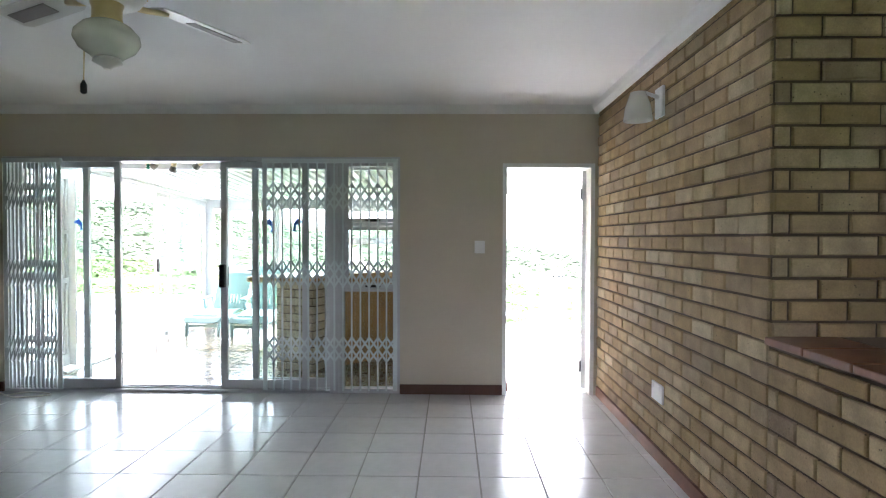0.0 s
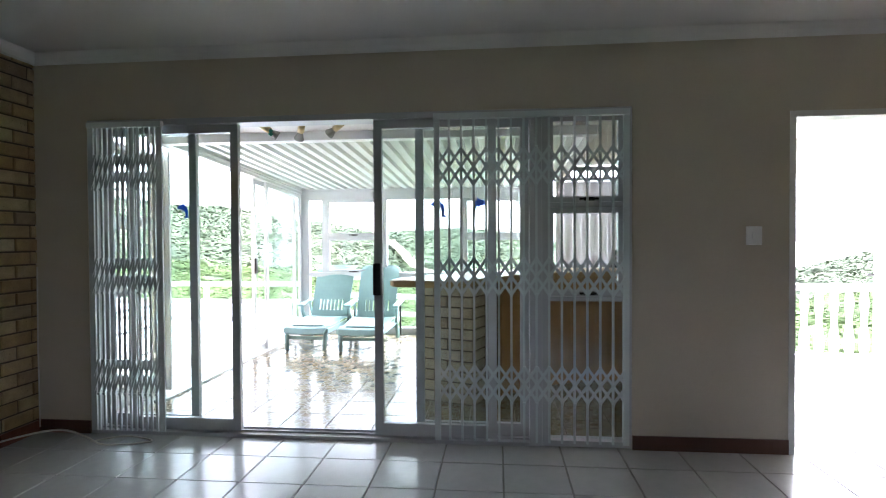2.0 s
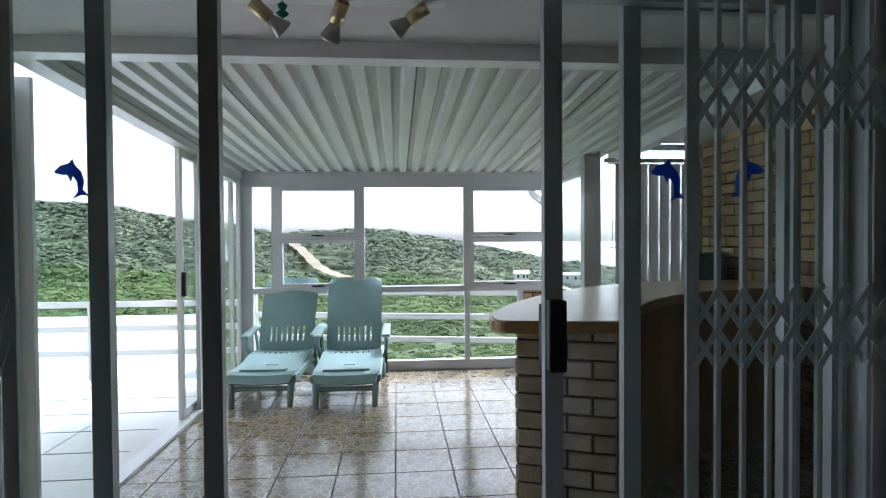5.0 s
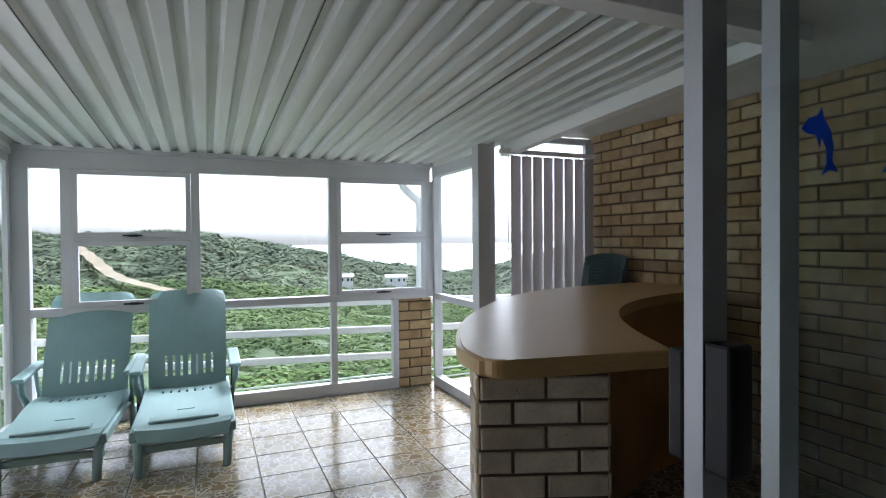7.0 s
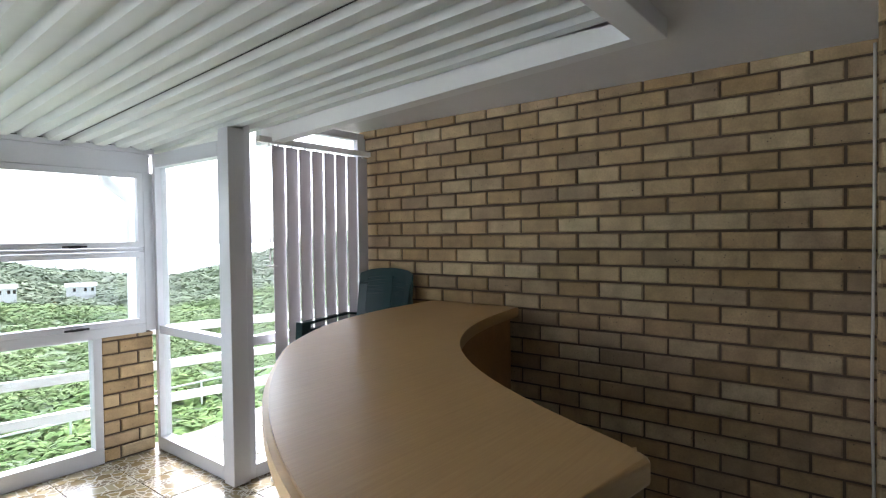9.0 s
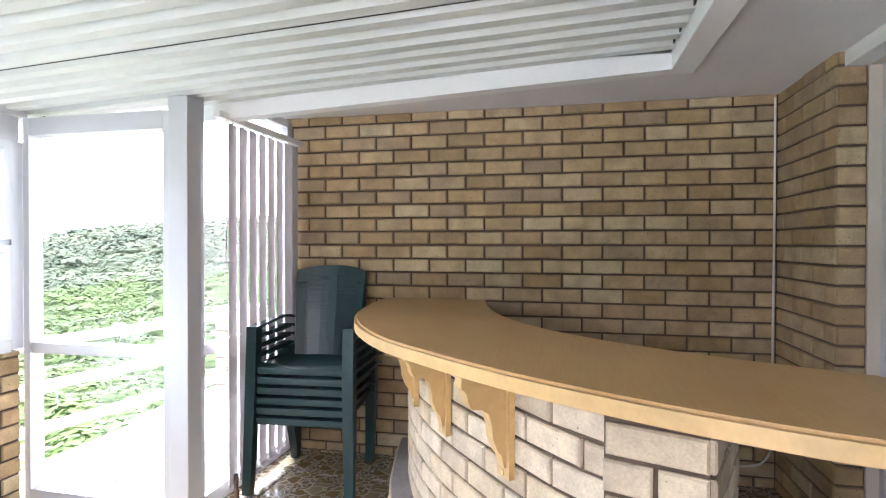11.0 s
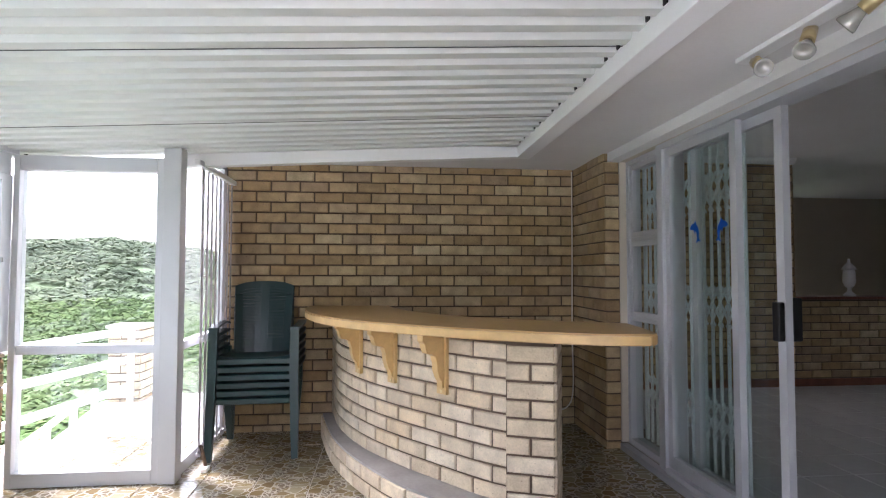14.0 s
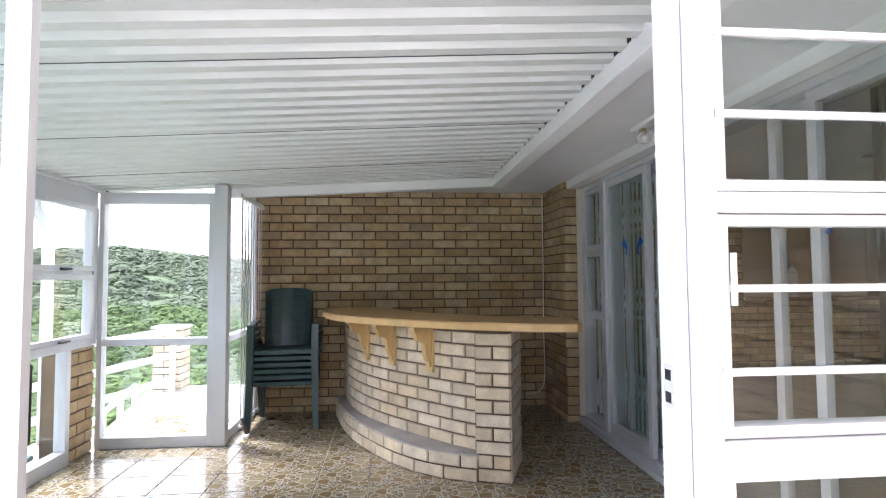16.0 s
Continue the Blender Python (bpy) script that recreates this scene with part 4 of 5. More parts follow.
OUTER = spline([(-0.02, 0.66), (0.0, 0.83), (0.09, 1.05), (0.22, 1.285), (0.38, 1.52), (0.585, 1.765), (0.84, 2.02), (1.21, 2.245), (1.65, 2.38), (2.21, 2.44)], 10)
INNER = spline([(2.21, 1.82), (1.80, 1.74), (1.47, 1.63), (1.17, 1.46), (0.94, 1.25), (0.77, 1.03), (0.635, 0.80), (0.545, 0.61), (0.525, 0.575)], 10)
top = thing("bar_worktop", (0, 0, 0.911), "varnished oak bar worktop with a curved edge", "worktop")
outline = [tuple(p) for p in INNER] + [(0.485 + 0.04 * math.cos(a), 0.57 - 0.04 * math.sin(a)) for a in (0.2, 0.5, 0.8, 1.1, 1.4)] + [(0.25, 0.575)] + [(0.03 - 0.05 * math.sin(a), 0.665 - 0.05 * math.cos(a)) for a in (0.1, 0.4, 0.7, 1.0, 1.3)] + [tuple(p) for p in OUTER]
part("slab", prism(outline, 0.0, 0.052, 0.012), OAK, top)
edge = [p + Vector((-0.012, 0.01)) for p in OUTER]
bm = bmesh.new()
rws = [[bm.verts.new((p.x + o * 0.018, p.y - o * 0.014, z)) for o, z in ((0, 0.006), (0, 0.044), (1, 0.044), (1, 0.006))] for p in edge]
for r, s in zip(rws, rws[1:]):
    for i in range(4):
        bm.faces.new((r[i], r[(i + 1) % 4], s[(i + 1) % 4], s[i]))
bm.faces.new(rws[0]), bm.faces.new(rws[-1][::-1])
bmesh.ops.recalc_face_normals(bm, faces=bm.faces[:])
part("edge_strip", bm, PINE, top, "pale pine edging strip")


LINE = [p for p in INNER if p.x > 0.84]
bm = bmesh.new()
rws = []
for i, p in enumerate(LINE):
    d = (LINE[min(i + 1, len(LINE) - 1)] - LINE[max(i - 1, 0)]).normalized()
    n = Vector((d.y, -d.x))
    rws.append([bm.verts.new((p.x + n.x * o, p.y + n.y * o, z)) for o, z in ((0.05, 0.0), (0.05, 0.958), (0.075, 0.958), (0.075, 0.0))])
for r, s in zip(rws, rws[1:]):
    for i in range(4):
        bm.faces.new((r[i], r[(i + 1) % 4], s[(i + 1) % 4], s[i]))
bm.faces.new(rws[0]), bm.faces.new(rws[-1][::-1])
bmesh.ops.recalc_face_normals(bm, faces=bm.faces[:])
part("back_panel", bm, BARWOOD, base, "golden brown wooden panel on the serving side")


def bracket(x, y, deg):
    ob = thing("bar_bracket", (x, y, 0.911), "scrolled pine bracket under the bar top", "bracket", "bar brackets", deg)
    prof = [(0, 0), (0.215, 0), (0.215, -0.03), (0.195, -0.045), (0.185, -0.075), (0.17, -0.095), (0.13, -0.10), (0.10, -0.115), (0.085, -0.15), (0.08, -0.19), (0.06, -0.23), (0.04, -0.25), (0.03, -0.285), (0, -0.29)]
    prof = [(p * 0.79, q) for p, q in prof]
    bm = bmesh.new()
    a, b = [bm.verts.new((p, -0.02, q)) for p, q in prof], [bm.verts.new((p, 0.02, q)) for p, q in prof]
    bm.faces.new(a), bm.faces.new(b[::-1])
    for i in range(len(prof)):
        bm.faces.new((a[i], b[i], b[(i + 1) % len(prof)], a[(i + 1) % len(prof)]))
    bmesh.ops.recalc_face_normals(bm, faces=bm.faces[:])
    part("scroll", bm, PINE, ob)
    part("back_strip", boxes((-0.005, 0.016, -0.034, 0.034, -0.32, -0.001)), PINE, ob)
    part("screw", boxes((0.016, 0.019, -0.007, 0.007, -0.312, -0.298)), BRASS, ob)


for i in (11, 18, 24):
    p, d = ARC[i], (ARC[i + 1] - ARC[i - 1]).normalized()
    n = Vector((-d.y, d.x))
    bracket(p.x + n.x * 0.02, p.y + n.y * 0.02, math.degrees(math.atan2(n.y, n.x)))


# ---- slotted plastic panels
def slotted(us, vs, holes, thick, shape):
    """Sheet over a grid of us and vs without the cells in holes, bent by shape(u, v), with thickness."""
    bm = bmesh.new()
    grid = {(i, j): bm.verts.new(shape(u, v)) for i, u in enumerate(us) for j, v in enumerate(vs)}
    for i in range(len(us) - 1):
        for j in range(len(vs) - 1):
            cu, cv = (us[i] + us[i + 1]) / 2, (vs[j] + vs[j + 1]) / 2
            if not any(a < cu < b and c < cv < d for a, b, c, d in holes):
                bm.faces.new((grid[i, j], grid[i + 1, j], grid[i + 1, j + 1], grid[i, j + 1]))
    bmesh.ops.delete(bm, geom=[v for v in bm.verts if not v.link_faces], context="VERTS")
    bmesh.ops.recalc_face_normals(bm, faces=bm.faces[:])
    bm.normal_update()
    front, rim = bm.faces[:], [e for e in bm.edges if len(e.link_faces) == 1]
    under = {v: bm.verts.new(v.co - v.normal * thick) for v in bm.verts[:]}
    for f in front:
        bm.faces.new([under[v] for v in reversed(f.verts)])
    for e in rim:
        p, q = e.verts
        bm.faces.new((p, q, under[q], under[p]))
    bmesh.ops.recalc_face_normals(bm, faces=bm.faces[:])
    return bm


def lines(lo, hi, n, extra):
    keep = sorted(set(round(e, 4) for e in extra))
    free = [round(lo + (hi - lo) * i / n, 4) for i in range(n + 1)]
    return sorted(set([lo, hi] + keep + [f for f in free if all(abs(f - e) > 0.006 for e in keep)]))


def build_chair():
    ch = thing("stacking_chair", (1.865, 2.75, FL), "dark green plastic armchair in a stack of chairs", "chair", "stacked chairs", 4)
    holes = []
    for k in range(18):
        v = 0.10 + k * 0.022
        holes += [(-0.17, -0.03, v, v + 0.012), (0.03, 0.17, v, v + 0.012)]
    vs = lines(0, 0.54, 12, [c for h in holes for c in h[2:]])
    us = lines(-0.225, 0.225, 6, [-0.17, -0.03, 0.03, 0.17])

    def back(u, v):
        w = 1.0 - 0.10 * (1 - v / 0.54)
        droop = 0.035 * (abs(u) / 0.225) ** 3 if v > 0.45 else 0.0
        return (0.19 + 0.19 * v - 0.10 * (u / 0.225) ** 2 * 0.5, u * w, 0.40 + v - droop)
    part("backrest", slotted(us, vs, holes, 0.012, back), GREEN, ch)

    def seat(u, v):
        return (-0.25 + v, u * (1.0 - 0.1 * v), 0.415 + 0.02 * (u / 0.25) ** 2 - 0.05 * math.sin(min(1, v / 0.46) * 2.6) * 0.5 - (0.03 if v < 0.02 else 0))
    part("seat", slotted(lines(-0.25, 0.25, 8, []), lines(0, 0.47, 10, [0.015]), [], 0.012, seat), GREEN, ch)
    part("front_apron", box(-0.256, -0.236, -0.245, 0.245, 0.372, 0.412, 0.008), GREEN, ch)
    for s in (-1, 1):
        def strip(u, v, s=s):
            return (-0.25 + v, s * (0.275 + 0.02 * math.sin(v * 5)) + u, 0.625 + 0.05 * v - 0.25 * max(0, v - 0.42))
        part("armrest", slotted([-0.03, -0.01, 0.01, 0.03], lines(0, 0.52, 9, []), [], 0.016, strip), GREEN, ch)
        for k in range(3):
            part("side_rail", boxes((-0.2, 0.21, s * 0.262 - 0.008, s * 0.262 + 0.008, 0.455 + 0.052 * k, 0.478 + 0.052 * k)), GREEN, ch)
        for x, x2, lab, h in ((-0.235, -0.265, "front", 0.63), (0.2, 0.27, "rear", 0.45)):
            bm = bmesh.new()
            y0, y1 = s * 0.27, s * (0.285 if lab == "front" else 0.24)
            rings = []
            for z, t in ((0, 1.0), (0.2, 0.6), (h, 0.0)):
                cx, cy, hw = x + (x2 - x) * t, y0 + (y1 - y0) * t, 0.034 - 0.008 * t
                rings.append([bm.verts.new((cx + a * hw, cy + b * hw * 0.85, z)) for a, b in ((-1, -1), (1, -1), (1, 1), (-1, 1))])
            for u, v in zip(rings, rings[1:]):
                for k in range(4):
                    bm.faces.new((u[k], u[(k + 1) % 4], v[(k + 1) % 4], v[k]))
            bm.faces.new(rings[0][::-1]), bm.faces.new(rings[-1])
            bmesh.ops.recalc_face_normals(bm, faces=bm.faces[:])
            part("leg", bm, GREEN, ch)
    return ch


first = build_chair()
for k in range(1, 6):
    copy_thing(first, pose(1.865 + 0.003 * k, 2.75, FL + 0.054 * k, 0, 0, 4))


def build_lounger():
    lo = thing("sun_lounger", (-0.83, 2.85, FL), "faded sea-green plastic sun lounger with a raised back", "sun lounger", "two loungers")
    w = 0.265
    holes = [(-0.155 + 0.052 * k, -0.155 + 0.052 * k + 0.016, 0.10, 0.26) for k in range(7)]
    us = lines(-w, w, 8, [c for h in holes for c in h[:2]])

    def back(u, v):
        narrow = 1.0 - 0.09 * max(0.0, (v - 0.70) / 0.08) ** 2.5 - 0.05 * (1 - v / 0.78)
        return (u * narrow, 0.90 + v * 0.46 + 0.03 * (u / w) ** 2 - 0.04 * math.sin(v * 4), 0.275 + v * 0.86 - 0.022 * (abs(u) / w) ** 4 * max(0.0, (v - 0.66) / 0.12))
    part("backrest", slotted(us, lines(0, 0.78, 14, [0.10, 0.26]), holes, 0.022, back), LOUNGE, lo)
    hs = [(-0.16 + 0.05 * k, -0.16 + 0.05 * k + 0.014, 0.72, 0.79) for k in range(7)] + [(-0.05, 0.05, 0.40, 0.415)]

    def seat(u, v):
        roll = 0.075 * max(0, (0.09 - v) / 0.09) ** 2
        return (u * (1 - 0.12 * max(0, (0.1 - v) / 0.1) ** 2), v - 0.02, 0.262 + 0.03 * v - roll + 0.012 * math.cos(v * 9) + 0.012 * (u / w) ** 2)
    part("seat", slotted(lines(-w, w, 8, [c for h in hs for c in h[:2]]), lines(0, 0.94, 20, [0.40, 0.415, 0.72, 0.79]), hs, 0.024, seat), LOUNGE, lo)
    part("foot_bolster", box(-0.19, 0.19, 0.09, 0.17, 0.274, 0.294, 0.009), LOUNGE, lo)
    for s in (-1, 1):
        part("side_rail", box(s * w - 0.018, s * w + 0.018, 0.03, 1.25, 0.20, 0.258, 0.008), LOUNGE, lo)
        part("leg", tube([(s * (w - 0.02), 0.07, 0.23), (s * (w - 0.03), 0.04, 0.12), (s * (w - 0.035), 0.03, 0.0)], 0.03, 8, 0.024), LOUNGE, lo)
        part("leg", tube([(s * w, 0.92, 0.24), (s * (w + 0.01), 0.98, 0.12), (s * (w + 0.012), 1.0, 0.0)], 0.03, 8, 0.024), LOUNGE, lo)
        part("arm_support", tube([(s * (w + 0.025), 0.80, 0.24), (s * (w + 0.05), 0.74, 0.36), (s * (w + 0.05), 0.72, 0.455)], 0.022, 8), LOUNGE, lo)
        part("arm_strut", tube([(s * (w + 0.05), 1.0, 0.49), (s * (w + 0.04), 1.05, 0.28), (s * (w + 0.035), 1.08, 0.02)], 0.014, 8), BLACK if s > 0 else LOUNGE, lo)
        ar = box(-0.04, 0.04, 0.64, 1.12, 0.445, 0.475, 0.013)
        for v in ar.verts:
            v.co.x += s * (w + 0.045)
            v.co.z += 0.03 * math.sin((v.co.y - 0.64) * 4)
        part("armrest", ar, LOUNGE, lo)
    part("cross_bar", box(-w, w, 0.06, 0.09, 0.12, 0.16, 0.006), LOUNGE, lo)
    part("cross_bar", box(-w, w, 0.96, 0.99, 0.14, 0.18, 0.006), LOUNGE, lo)
    return lo


l2 = build_lounger()
copy_thing(l2, pose(-1.51, 2.92, FL, 0, 0, -2))

# ---- spot lights on the soffit and the hanging tag
sp = thing("spot_light_bar", (-0.60, 0.36, SOF), "cream three-lamp spot light bar with gilt arms under the soffit", "spot light")
part("plate", box(-0.36, 0.36, -0.035, 0.035, -0.022, 0.0, 0.004), WHITE, sp, "cream painted mounting plate")
for i, (x, ang) in enumerate(((-0.27, 40), (0.0, -15), (0.27, -55))):
    d = Vector((math.sin(radians(ang)), 0.35, -0.5)).normalized()
    h = Vector((x, 0.0, -0.05))
    st = part("arm", tube([(x, 0, -0.02), tuple(h)], 0.009), BRASS, sp)
    part("holder", tube([tuple(h - d * 0.03), tuple(h + d * 0.045)], 0.024, 12), BRASS, st)
    pr = [(0.016, 0.045), (0.024, 0.07), (0.036, 0.10), (0.034, 0.106), (0.02, 0.09), (0.001, 0.088)]
    bl = lathe(pr, 16)
    bl.transform(Matrix.Translation(h) @ d.to_track_quat("Z", "Y").to_matrix().to_4x4())
    part("reflector_bulb", bl, BULB, st, "clear reflector bulb")
tag = thing("hanging_charm", (-0.76, 0.20, 2.115), "small green charm hanging on a thread", "charm")
part("thread", tube([(0, 0, -0.005), (0, 0, -0.09)], 0.0015, 5), BLACK, tag)
part("charm", lathe([(0.002, -0.14), (0.02, -0.125), (0.008, -0.115), (0.016, -0.10), (0.002, -0.088)], 10), material("green_felt", (0.02, 0.22, 0.14), 0.9), tag)

# small brush by the blinds
ds = thing("dust_brush", (1.43, 2.98, FL), "small wooden handled brush leaning by the glazing", "brush")
part("handle", tube([(0, 0, 0.01), (0.03, 0.03, 0.09), (0.08, 0.06, 0.13)], 0.012), DARKWOOD, ds)
part("head", box(-0.06, 0.02, -0.02, 0.02, 0.0, 0.025, 0.004), WHITE, ds)

# ---------------------------------------------------------------- outside
structure("terrace", boxes((-9, -2.03, 0.1, 4.1, FL - 0.6, FL - 0.03), (2.51, 7.0, 0.1, 2.95, FL - 0.6, FL - 0.03)), PAVING, "pale concrete terrace paving round the house", "terrace")
structure("terrace_corner", prism([(1.30, 3.2), (2.51, 3.2), (2.51, 2.96), (3.95, 2.96), (3.95, 4.65), (3.5, 4.65), (1.30, 4.2)], FL - 0.6, FL - 0.03), PAVING, "pale concrete terrace outside the corner window", "terrace")
joints = bmesh.new()
for i in range(16):
    bx(joints, -9 + 0.42 * i, -8.994 + 0.42 * i, 0.32, 4.05, FL - 0.03, FL - 0.027)
for j in range(9):
    bx(joints, -9, -2.16, 0.5 + 0.42 * j, 0.506 + 0.42 * j, FL - 0.03, FL - 0.0265)
structure("trim_paving_joint", joints, GROUT, "grey joints between terrace slabs", "joint")


def rail_run(name, a, b, heights, posts, label, zbase):
    r = thing(name, (a[0], a[1], zbase), label, "railing")
    d = Vector((b[0] - a[0], b[1] - a[1], 0))
    for z in heights:
        t = box(0.0, d.length, -0.016, 0.016, z - 0.034, z + 0.034, 0.004)
        t.transform(Matrix.Rotation(math.atan2(d.y, d.x), 4, "Z"))
        part("rail", t, WHITE, r)
    for k in range(posts):
        p = d * (k / max(1, posts - 1))
        part("post", boxes((p.x - 0.03, p.x + 0.03, p.y - 0.03, p.y + 0.03, min(0.0, min(heights) - 0.6), max(heights) + 0.02)), WHITE, r)
    return r


rail_run("railing", (3.6, 4.38), (-2.2, 5.58), (0.15, 0.43, 0.72), 2, "white painted three-rail balcony railing", FL - 0.03)
rail_run("railing", (-2.25, 5.1), (-8.9, 5.1), (0.08, 0.36, 0.64), 5, "white painted three-rail terrace railing", FL - 0.03)
opier = structure("pier_terrace", box(3.60, 3.90, 4.30, 4.60, FL - 0.03, 0.66), MORTAR, "cream face brick pier ending the railing", "pier")
for org, u in (((3.60, 4.60, 0), (0, -1, 0)), ((3.60, 4.30, 0), (1, 0, 0)), ((3.90, 4.30, 0), (0, 1, 0)), ((3.90, 4.60, 0), (-1, 0, 0))):
    brick_face(opier, org, u, 0.30, FL - 0.03, 0.66, PALE_BRICK, 0.0, FL, 36)
structure("pier_cap", box(3.57, 3.93, 4.27, 4.63, 0.66, 0.69, 0.008), PAVING, "pale concrete cap on the terrace pier", "coping")
rail_run("paddock_fence", (-3.2, 23.7), (19.3, 23.5), (0.45, 0.85), 10, "white painted post and rail fence in the scrub", -5.7)

structure("driveway", prism([(-16, 4.6), (-3.9, 4.6), (-3.3, 7.0), (-5.5, 13.0), (-16, 13.0)], -7.0, -0.6), material("blue_grey_concrete", (0.50, 0.54, 0.58), 0.7, var=0.08), "pale blue-grey concrete driveway below the terrace", "driveway")

# lower terrace with its own railing and pots
structure("terrace_lower", box(2.3, 5.4, 4.8, 6.6, -3.0, -0.95), PINK, "dull red lower terrace slab", "terrace")
rail_run("railing", (2.6, 4.9), (5.2, 5.5), (0.36, 0.66), 4, "white painted railing of the lower terrace", -0.95)
for x, y, s in ((2.95, 5.2, 1.0), (3.6, 5.4, 0.85)):
    pt = thing("flower_pot", (x, y, -0.95), "white clay flower pot on the lower terrace", "pot", "terrace pots")
    part("bowl", lathe([(0.12 * s, 0.0), (0.17 * s, 0.2 * s), (0.19 * s, 0.30 * s), (0.20 * s, 0.30 * s), (0.20 * s, 0.34 * s), (0.16 * s, 0.34 * s)], 20), WHITE, pt)
    part("soil", lathe([(0.155 * s, 0.31 * s), (0.02, 0.325 * s)], 14), GRASS, pt)

# white downpipe outside the far window
dp = thing("downpipe", (1.17, FY + 0.35, 1.7), "white rainwater downpipe with a bend", "downpipe")
part("pipe", tube([tuple(p) for p in spline([(-0.12, 0, 0.24), (-0.1, 0, 0.1), (-0.02, 0, 0.02), (0.06, 0, -0.06), (0.07, 0, -0.3), (0.07, 0, -1.7)], 6)], 0.042, 12), WHITE, dp)

# covered passage outside the side door
structure("passage_roof", box(2.49, 7.0, 0.1, 2.9, 2.3, 2.42), CEILING, "white passage ceiling", "ceiling")
structure("beam_passage", box(2.51, 7.0, 2.7, 2.85, 1.95, 2.3), WHITE, "white painted beam across the passage", "beam")
pr = thing("balustrade", (3.05, 2.78, FL - 0.03), "white turned baluster rail along the passage", "balustrade")
part("rail", box(0, 3.9, -0.05, 0.05, 0.78, 0.85, 0.006), WHITE, pr)
part("plinth", box(0, 3.9, -0.05, 0.05, 0.0, 0.1, 0.006), WHITE, pr)
bal = lathe([(0.03, 0.1), (0.045, 0.16), (0.05, 0.26), (0.028, 0.42), (0.028, 0.5), (0.045, 0.64), (0.03, 0.78)], 10)
bal_me = mesh_of("baluster", bal, WHITE)
for k in range(26):
    ob = new("baluster", bal_me)
    ob.parent, ob.location = pr, (0.08 + 0.15 * k, 0, 0)

# ---------------------------------------------------------------- hills, scrub, sea
CREST = [(-180, 2.0), (-90, 3.6), (-45, 3.8), (-28, 2.75), (-20, 1.45), (-13, 0.5), (-7, 0.4), (-2, 0.7), (2.3, 0.0), (8.6, -1.25), (13, -1.8), (16, -2.6), (20.5, -3.2), (25, -3.6), (29, -2.9), (34, -1.3), (40, 0.2), (47, 1.1), (52, 1.6), (60, 2.3), (64, 2.5), (68.7, 2.0), (75, 1.4), (90, 1.0), (180, 2.0)]
CAZ, CEL = np.array([c[0] for c in CREST], float), np.array([c[1] for c in CREST], float)


def ground_z(x, y):
    r = np.hypot(x, y)
    az = np.degrees(np.arctan2(x, y))
    el = np.interp(az, CAZ, CEL)
    peak = 1.25 + 150 * np.tan(np.radians(el))
    low = -2.6 - 4.1 * np.clip((r - 6) / 22, 0, 1)
    t = np.clip((r - 38) / 112, 0, 1)
    s = t * t * (3 - 2 * t)
    z = low + (peak - low) * s - np.clip(r - 150, 0, None) * 0.22
    return z + 0.5 * np.sin(x * 0.21 + 1.3) * np.sin(y * 0.17) * np.clip((r - 15) / 30, 0, 1)


rs = np.concatenate([np.linspace(0.5, 40, 22), np.linspace(45, 260, 44)])
ths = np.radians(np.linspace(-180, 180, 241))
R, T = np.meshgrid(rs, ths, indexing="ij")
GX, GY = R * np.sin(T), R * np.cos(T)
GZ = ground_z(GX, GY)
GZ[R < 7] = -2.2
verts = np.stack([GX, GY, GZ], -1).reshape(-1, 3)
n1 = len(ths)
faces = [(i * n1 + j, i * n1 + j + 1, (i + 1) * n1 + j + 1, (i + 1) * n1 + j) for i in range(len(rs) - 1) for j in range(n1 - 1)]
me = bpy.data.meshes.new("ground")
me.from_pydata(verts.tolist(), [], faces)
me.materials.append(GRASS)
for p in me.polygons:
    p.use_smooth = True
tagged(new("ground", me), "green scrub covered dune hills round the house", "ground", kind="structure")
structure("water", box(-4000, 4000, -4000, 4000, -31, -30), SEA, "grey sea out to the horizon", "sea")


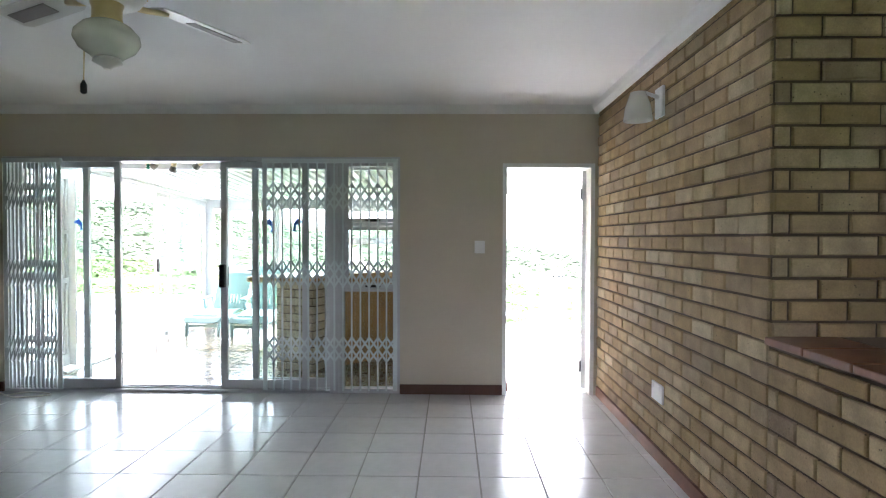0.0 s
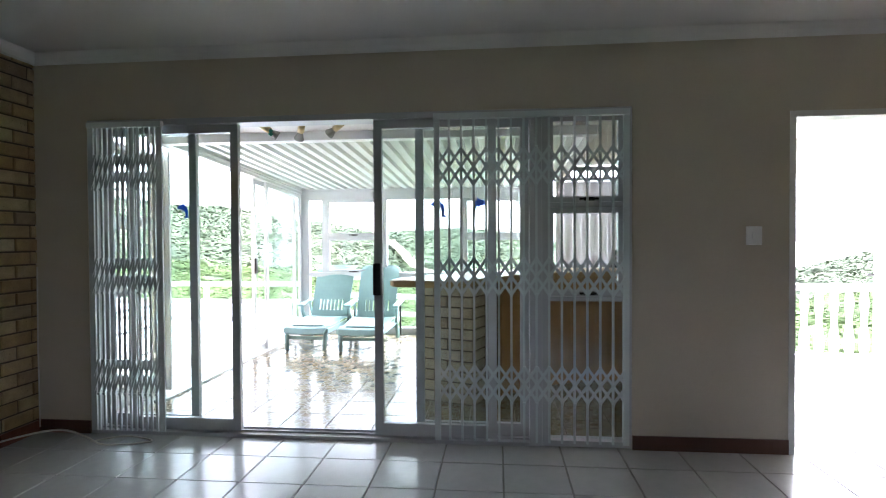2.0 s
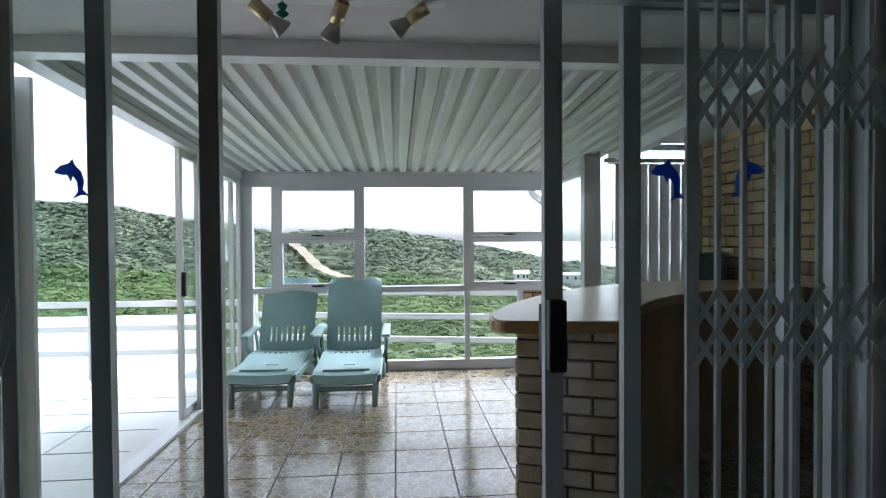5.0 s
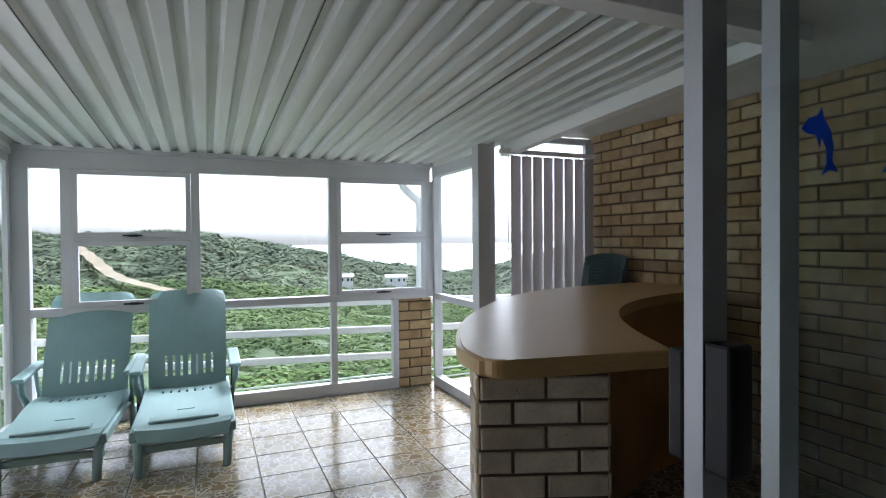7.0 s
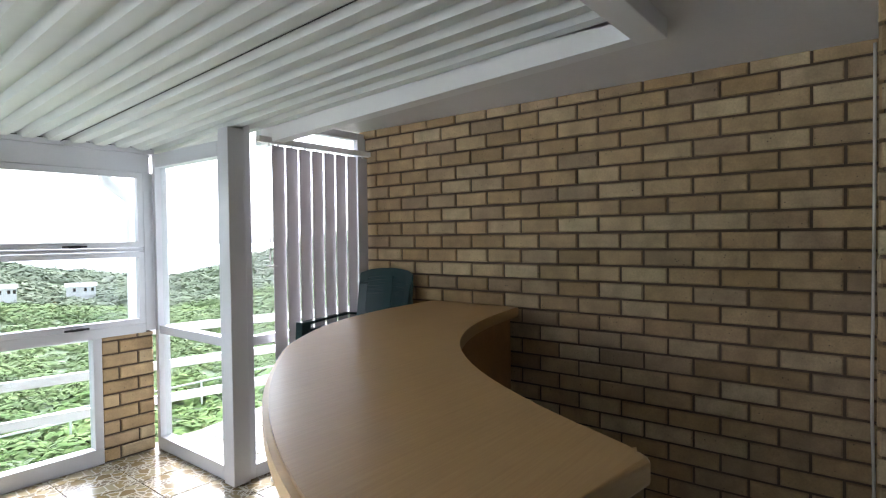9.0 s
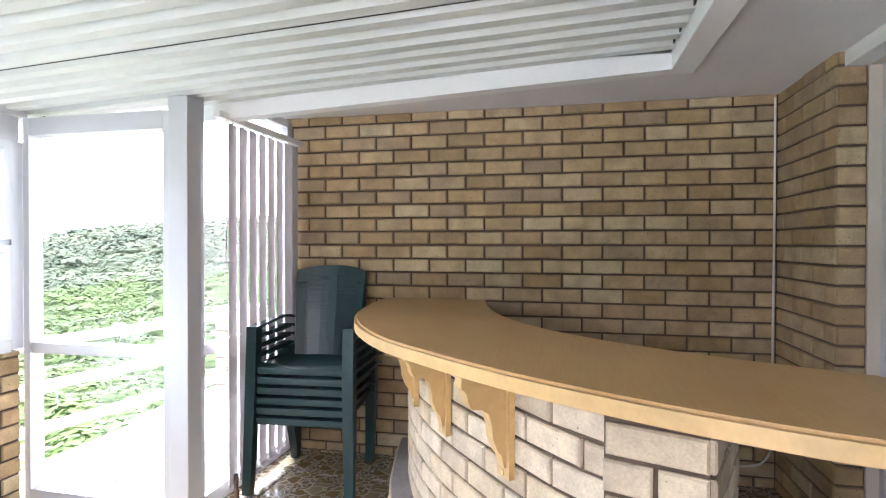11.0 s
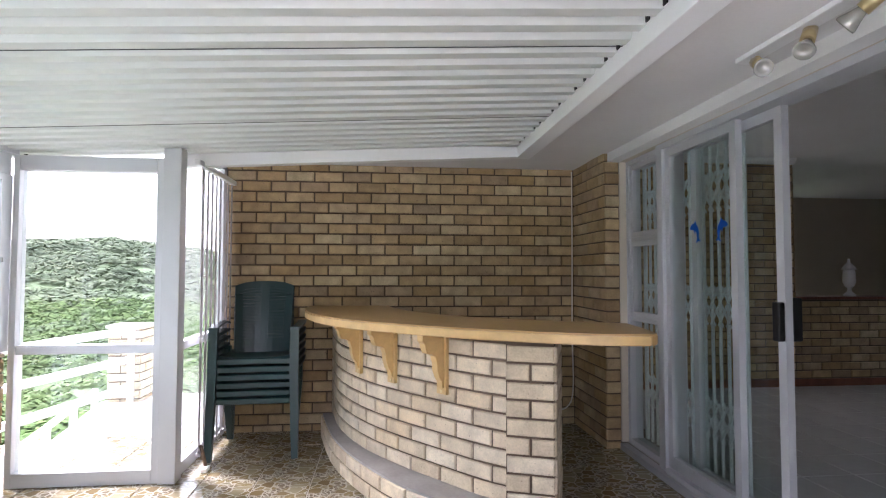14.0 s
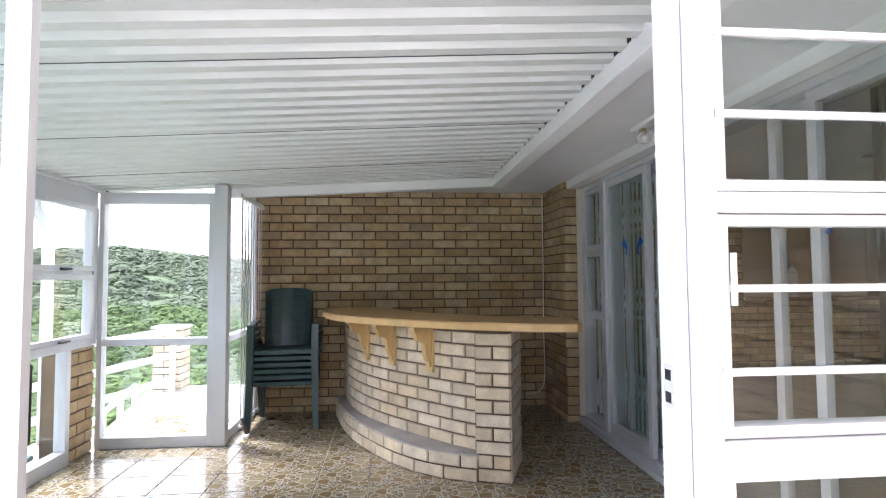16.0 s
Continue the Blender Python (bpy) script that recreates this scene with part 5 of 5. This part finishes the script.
def scrub(name, count, r0, r1, size0, size1, leaves, mat, label, seed, az0=-75, az1=100):
    """Clumps of loose leaf faces over the slopes, larger farther out."""
    rng = np.random.default_rng(seed)
    u = rng.random(count)
    r = np.sqrt(r0 ** 2 + u * (r1 ** 2 - r0 ** 2)) if r1 / r0 < 4 else r0 * (r1 / r0) ** u
    az = np.radians(rng.uniform(az0, az1, count))
    cx, cy = r * np.sin(az), r * np.cos(az)
    cz = ground_z(cx, cy) - np.where((cx < -2.5) & (cy < 14.5) & (cx > -17.5), 6.0, 0.0)
    sz = (size0 + (size1 - size0) * (r - r0) / (r1 - r0)) * rng.uniform(0.6, 1.5, count)
    total = count * leaves
    idx = np.repeat(np.arange(count), leaves)
    d = rng.normal(size=(total, 3))
    d /= np.linalg.norm(d, axis=1, keepdims=True)
    d[:, 2] = np.abs(d[:, 2]) * 1.0 - 0.1
    rad = sz[idx] * rng.uniform(0.55, 1.05, total)
    c = np.stack([cx[idx], cy[idx], cz[idx]], 1) + d * rad[:, None] * np.array([1.0, 1.0, 0.55])
    a = rng.normal(size=(total, 3))
    nrm = 0.6 * d + 0.1 * a + np.array([0, 0, 0.7])
    nrm /= np.linalg.norm(nrm, axis=1, keepdims=True)
    e1 = np.cross(nrm, rng.normal(size=(total, 3)))
    e1 /= np.linalg.norm(e1, axis=1, keepdims=True)
    e2 = np.cross(nrm, e1)
    h = (sz[idx] * rng.uniform(0.12, 0.24, total))[:, None]
    v = np.stack([c - e1 * h, c + e2 * h * 0.6, c + e1 * h * 1.1, c - e2 * h * 0.6], 1).reshape(-1, 3)
    mesh = bpy.data.meshes.new(name)
    mesh.from_pydata(v.tolist(), [], (np.arange(total * 4).reshape(-1, 4)).tolist())
    mesh.materials.append(mat)
    return tagged(new(name, mesh), label, "bushes", kind="stuff")


scrub("near_scrub", 1500, 9.0, 34, 0.40, 0.95, 120, LEAF, "dense bright green coastal scrub below the terrace", 3)
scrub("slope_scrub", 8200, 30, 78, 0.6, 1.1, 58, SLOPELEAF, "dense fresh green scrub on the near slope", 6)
# the hills take the leaf colour that has the haze in it
scrub("hill_scrub", 8000, 76, 152, 1.3, 2.2, 64, HAZELEAF, "dense grey-green scrub covering the hills, with haze painted in", 4)

# sandy track on the hill
trk = []
for az, r in ((-10.9, 109), (-10.57, 101.5), (-9.92, 95.5), (-9.16, 89.5), (-8.26, 81.4), (-7.04, 73.3), (-5.24, 68.8), (-3.6, 66.5)):
    a = radians(az)
    trk.append((r * math.sin(a), r * math.cos(a)))
line = spline(trk, 8)
bm = bmesh.new()
prev = None
for i, p in enumerate(line):
    d = (line[min(i + 1, len(line) - 1)] - line[max(i - 1, 0)]).normalized()
    nrm = Vector((-d.y, d.x)) * (0.85 + 0.12 * math.sin(i))
    cur = [bm.verts.new((q.x, q.y, float(ground_z(np.array(q.x), np.array(q.y))) + 1.35)) for q in (p - nrm, p + nrm)]
    if prev:
        bm.faces.new((prev[0], prev[1], cur[1], cur[0]))
    prev = cur
bmesh.ops.solidify(bm, geom=bm.faces[:], thickness=0.4)
structure("road", bm, SAND, "pale sandy track winding up the hill", "track")


def cottage(az, r, w, label):
    a = radians(az)
    x, y = r * math.sin(a), r * math.cos(a)
    h = thing("cottage", (x, y, float(ground_z(np.array(x), np.array(y))) + 0.7), label, "house", "distant cottages", -az)
    part("wall", box(-w / 2, w / 2, -0.8, 0.8, -1.0, 1.1), WHITE, h)
    bm = bmesh.new()
    vs = [bm.verts.new((sx * (w / 2 + 0.15), sy, sz)) for sx in (-1, 1) for sy, sz in ((-1.0, 1.06), (0, 1.5), (1.0, 1.06))]
    for f in ((0, 1, 4, 3), (1, 2, 5, 4), (0, 2, 1), (3, 4, 5), (0, 3, 5, 2)):
        bm.faces.new([vs[i] for i in f])
    part("roof", bm, ROOFTIN, h)
    for k in (-0.28, 0.1, 0.34):
        part("window", box(w * k, w * k + 0.3, -0.82, -0.79, 0.4, 0.85), BLACK, h)


cottage(12.8, 84, 2.2, "small white cottage with a grey roof on the slope")
cottage(18.0, 86, 3.2, "low white house with a grey roof on the slope")
bw = radians(66)
gx, gy = 80 * math.sin(bw), 80 * math.cos(bw)
wall = structure("boundary_wall", box(-2.4, 2.4, -0.15, 0.15, -2.0, 1.1), WHITE, "long white boundary wall in the scrub", "wall")
wall.matrix_basis = pose(gx, gy, -3.6, 0, 0, -58)

# ---------------------------------------------------------------- tiles and bricks
lay_bricks()


def lay_tiles(parent, name, mat, x0, x1, y0, y1, px, py, step, ztop, keep_from, keep, seed, gap=0.004):
    rng = random.Random(seed)
    cells = []
    i0, j0 = math.floor((x0 - px) / step), math.floor((y0 - py) / step)
    for i in range(i0, i0 + int((x1 - x0) / step) + 3):
        for j in range(j0, j0 + int((y1 - y0) / step) + 3):
            a, b = max(x0, px + i * step + gap / 2), min(x1, px + (i + 1) * step - gap / 2)
            c, d = max(y0, py + j * step + gap / 2), min(y1, py + (j + 1) * step - gap / 2)
            if b - a > 0.02 and d - c > 0.02:
                cells.append((abs((c + d) / 2 - keep_from), a, b, c, d))
    cells.sort()
    shapes = {}
    rest = bmesh.new()
    for k, (_, a, b, c, d) in enumerate(cells):
        w, h = round(b - a, 3), round(d - c, 3)
        if k < keep:
            if (w, h) not in shapes:
                bm = bmesh.new()
                lo = [bm.verts.new(v) for v in ((0, 0, -0.008), (w, 0, -0.008), (w, h, -0.008), (0, h, -0.008))]
                e = 0.003
                hi = [bm.verts.new(v) for v in ((e, e, 0), (w - e, e, 0), (w - e, h - e, 0), (e, h - e, 0))]
                for q in range(4):
                    bm.faces.new((lo[q], lo[(q + 1) % 4], hi[(q + 1) % 4], hi[q]))
                bm.faces.new(hi)
                shapes[w, h] = mesh_of(name, bm, mat)
            ob = new(name, shapes[w, h])
            ob.parent = parent
            ob.location = (a, c, ztop)
            ob.rotation_euler = (rng.uniform(-0.0012, 0.0012), rng.uniform(-0.0012, 0.0012), 0)
        else:
            bx(rest, a, b, c, d, ztop - 0.008, ztop)
    if rest.verts:
        tagged(part("tiling", rest, mat, parent), kind="stuff")
    else:
        rest.free()


lay_tiles(floor, "tile", TILE, -2.275, 3.285, -7.6, 0.055, -0.235, -0.345, 0.345, 0.0, -1.0, 290, 1)
lay_tiles(vfloor, "tile", MOSAIC, SX + 0.05, WX, 0.116, FY - 0.03, -0.10, 2.94, 0.333, FL, 2.0, 290, 2)
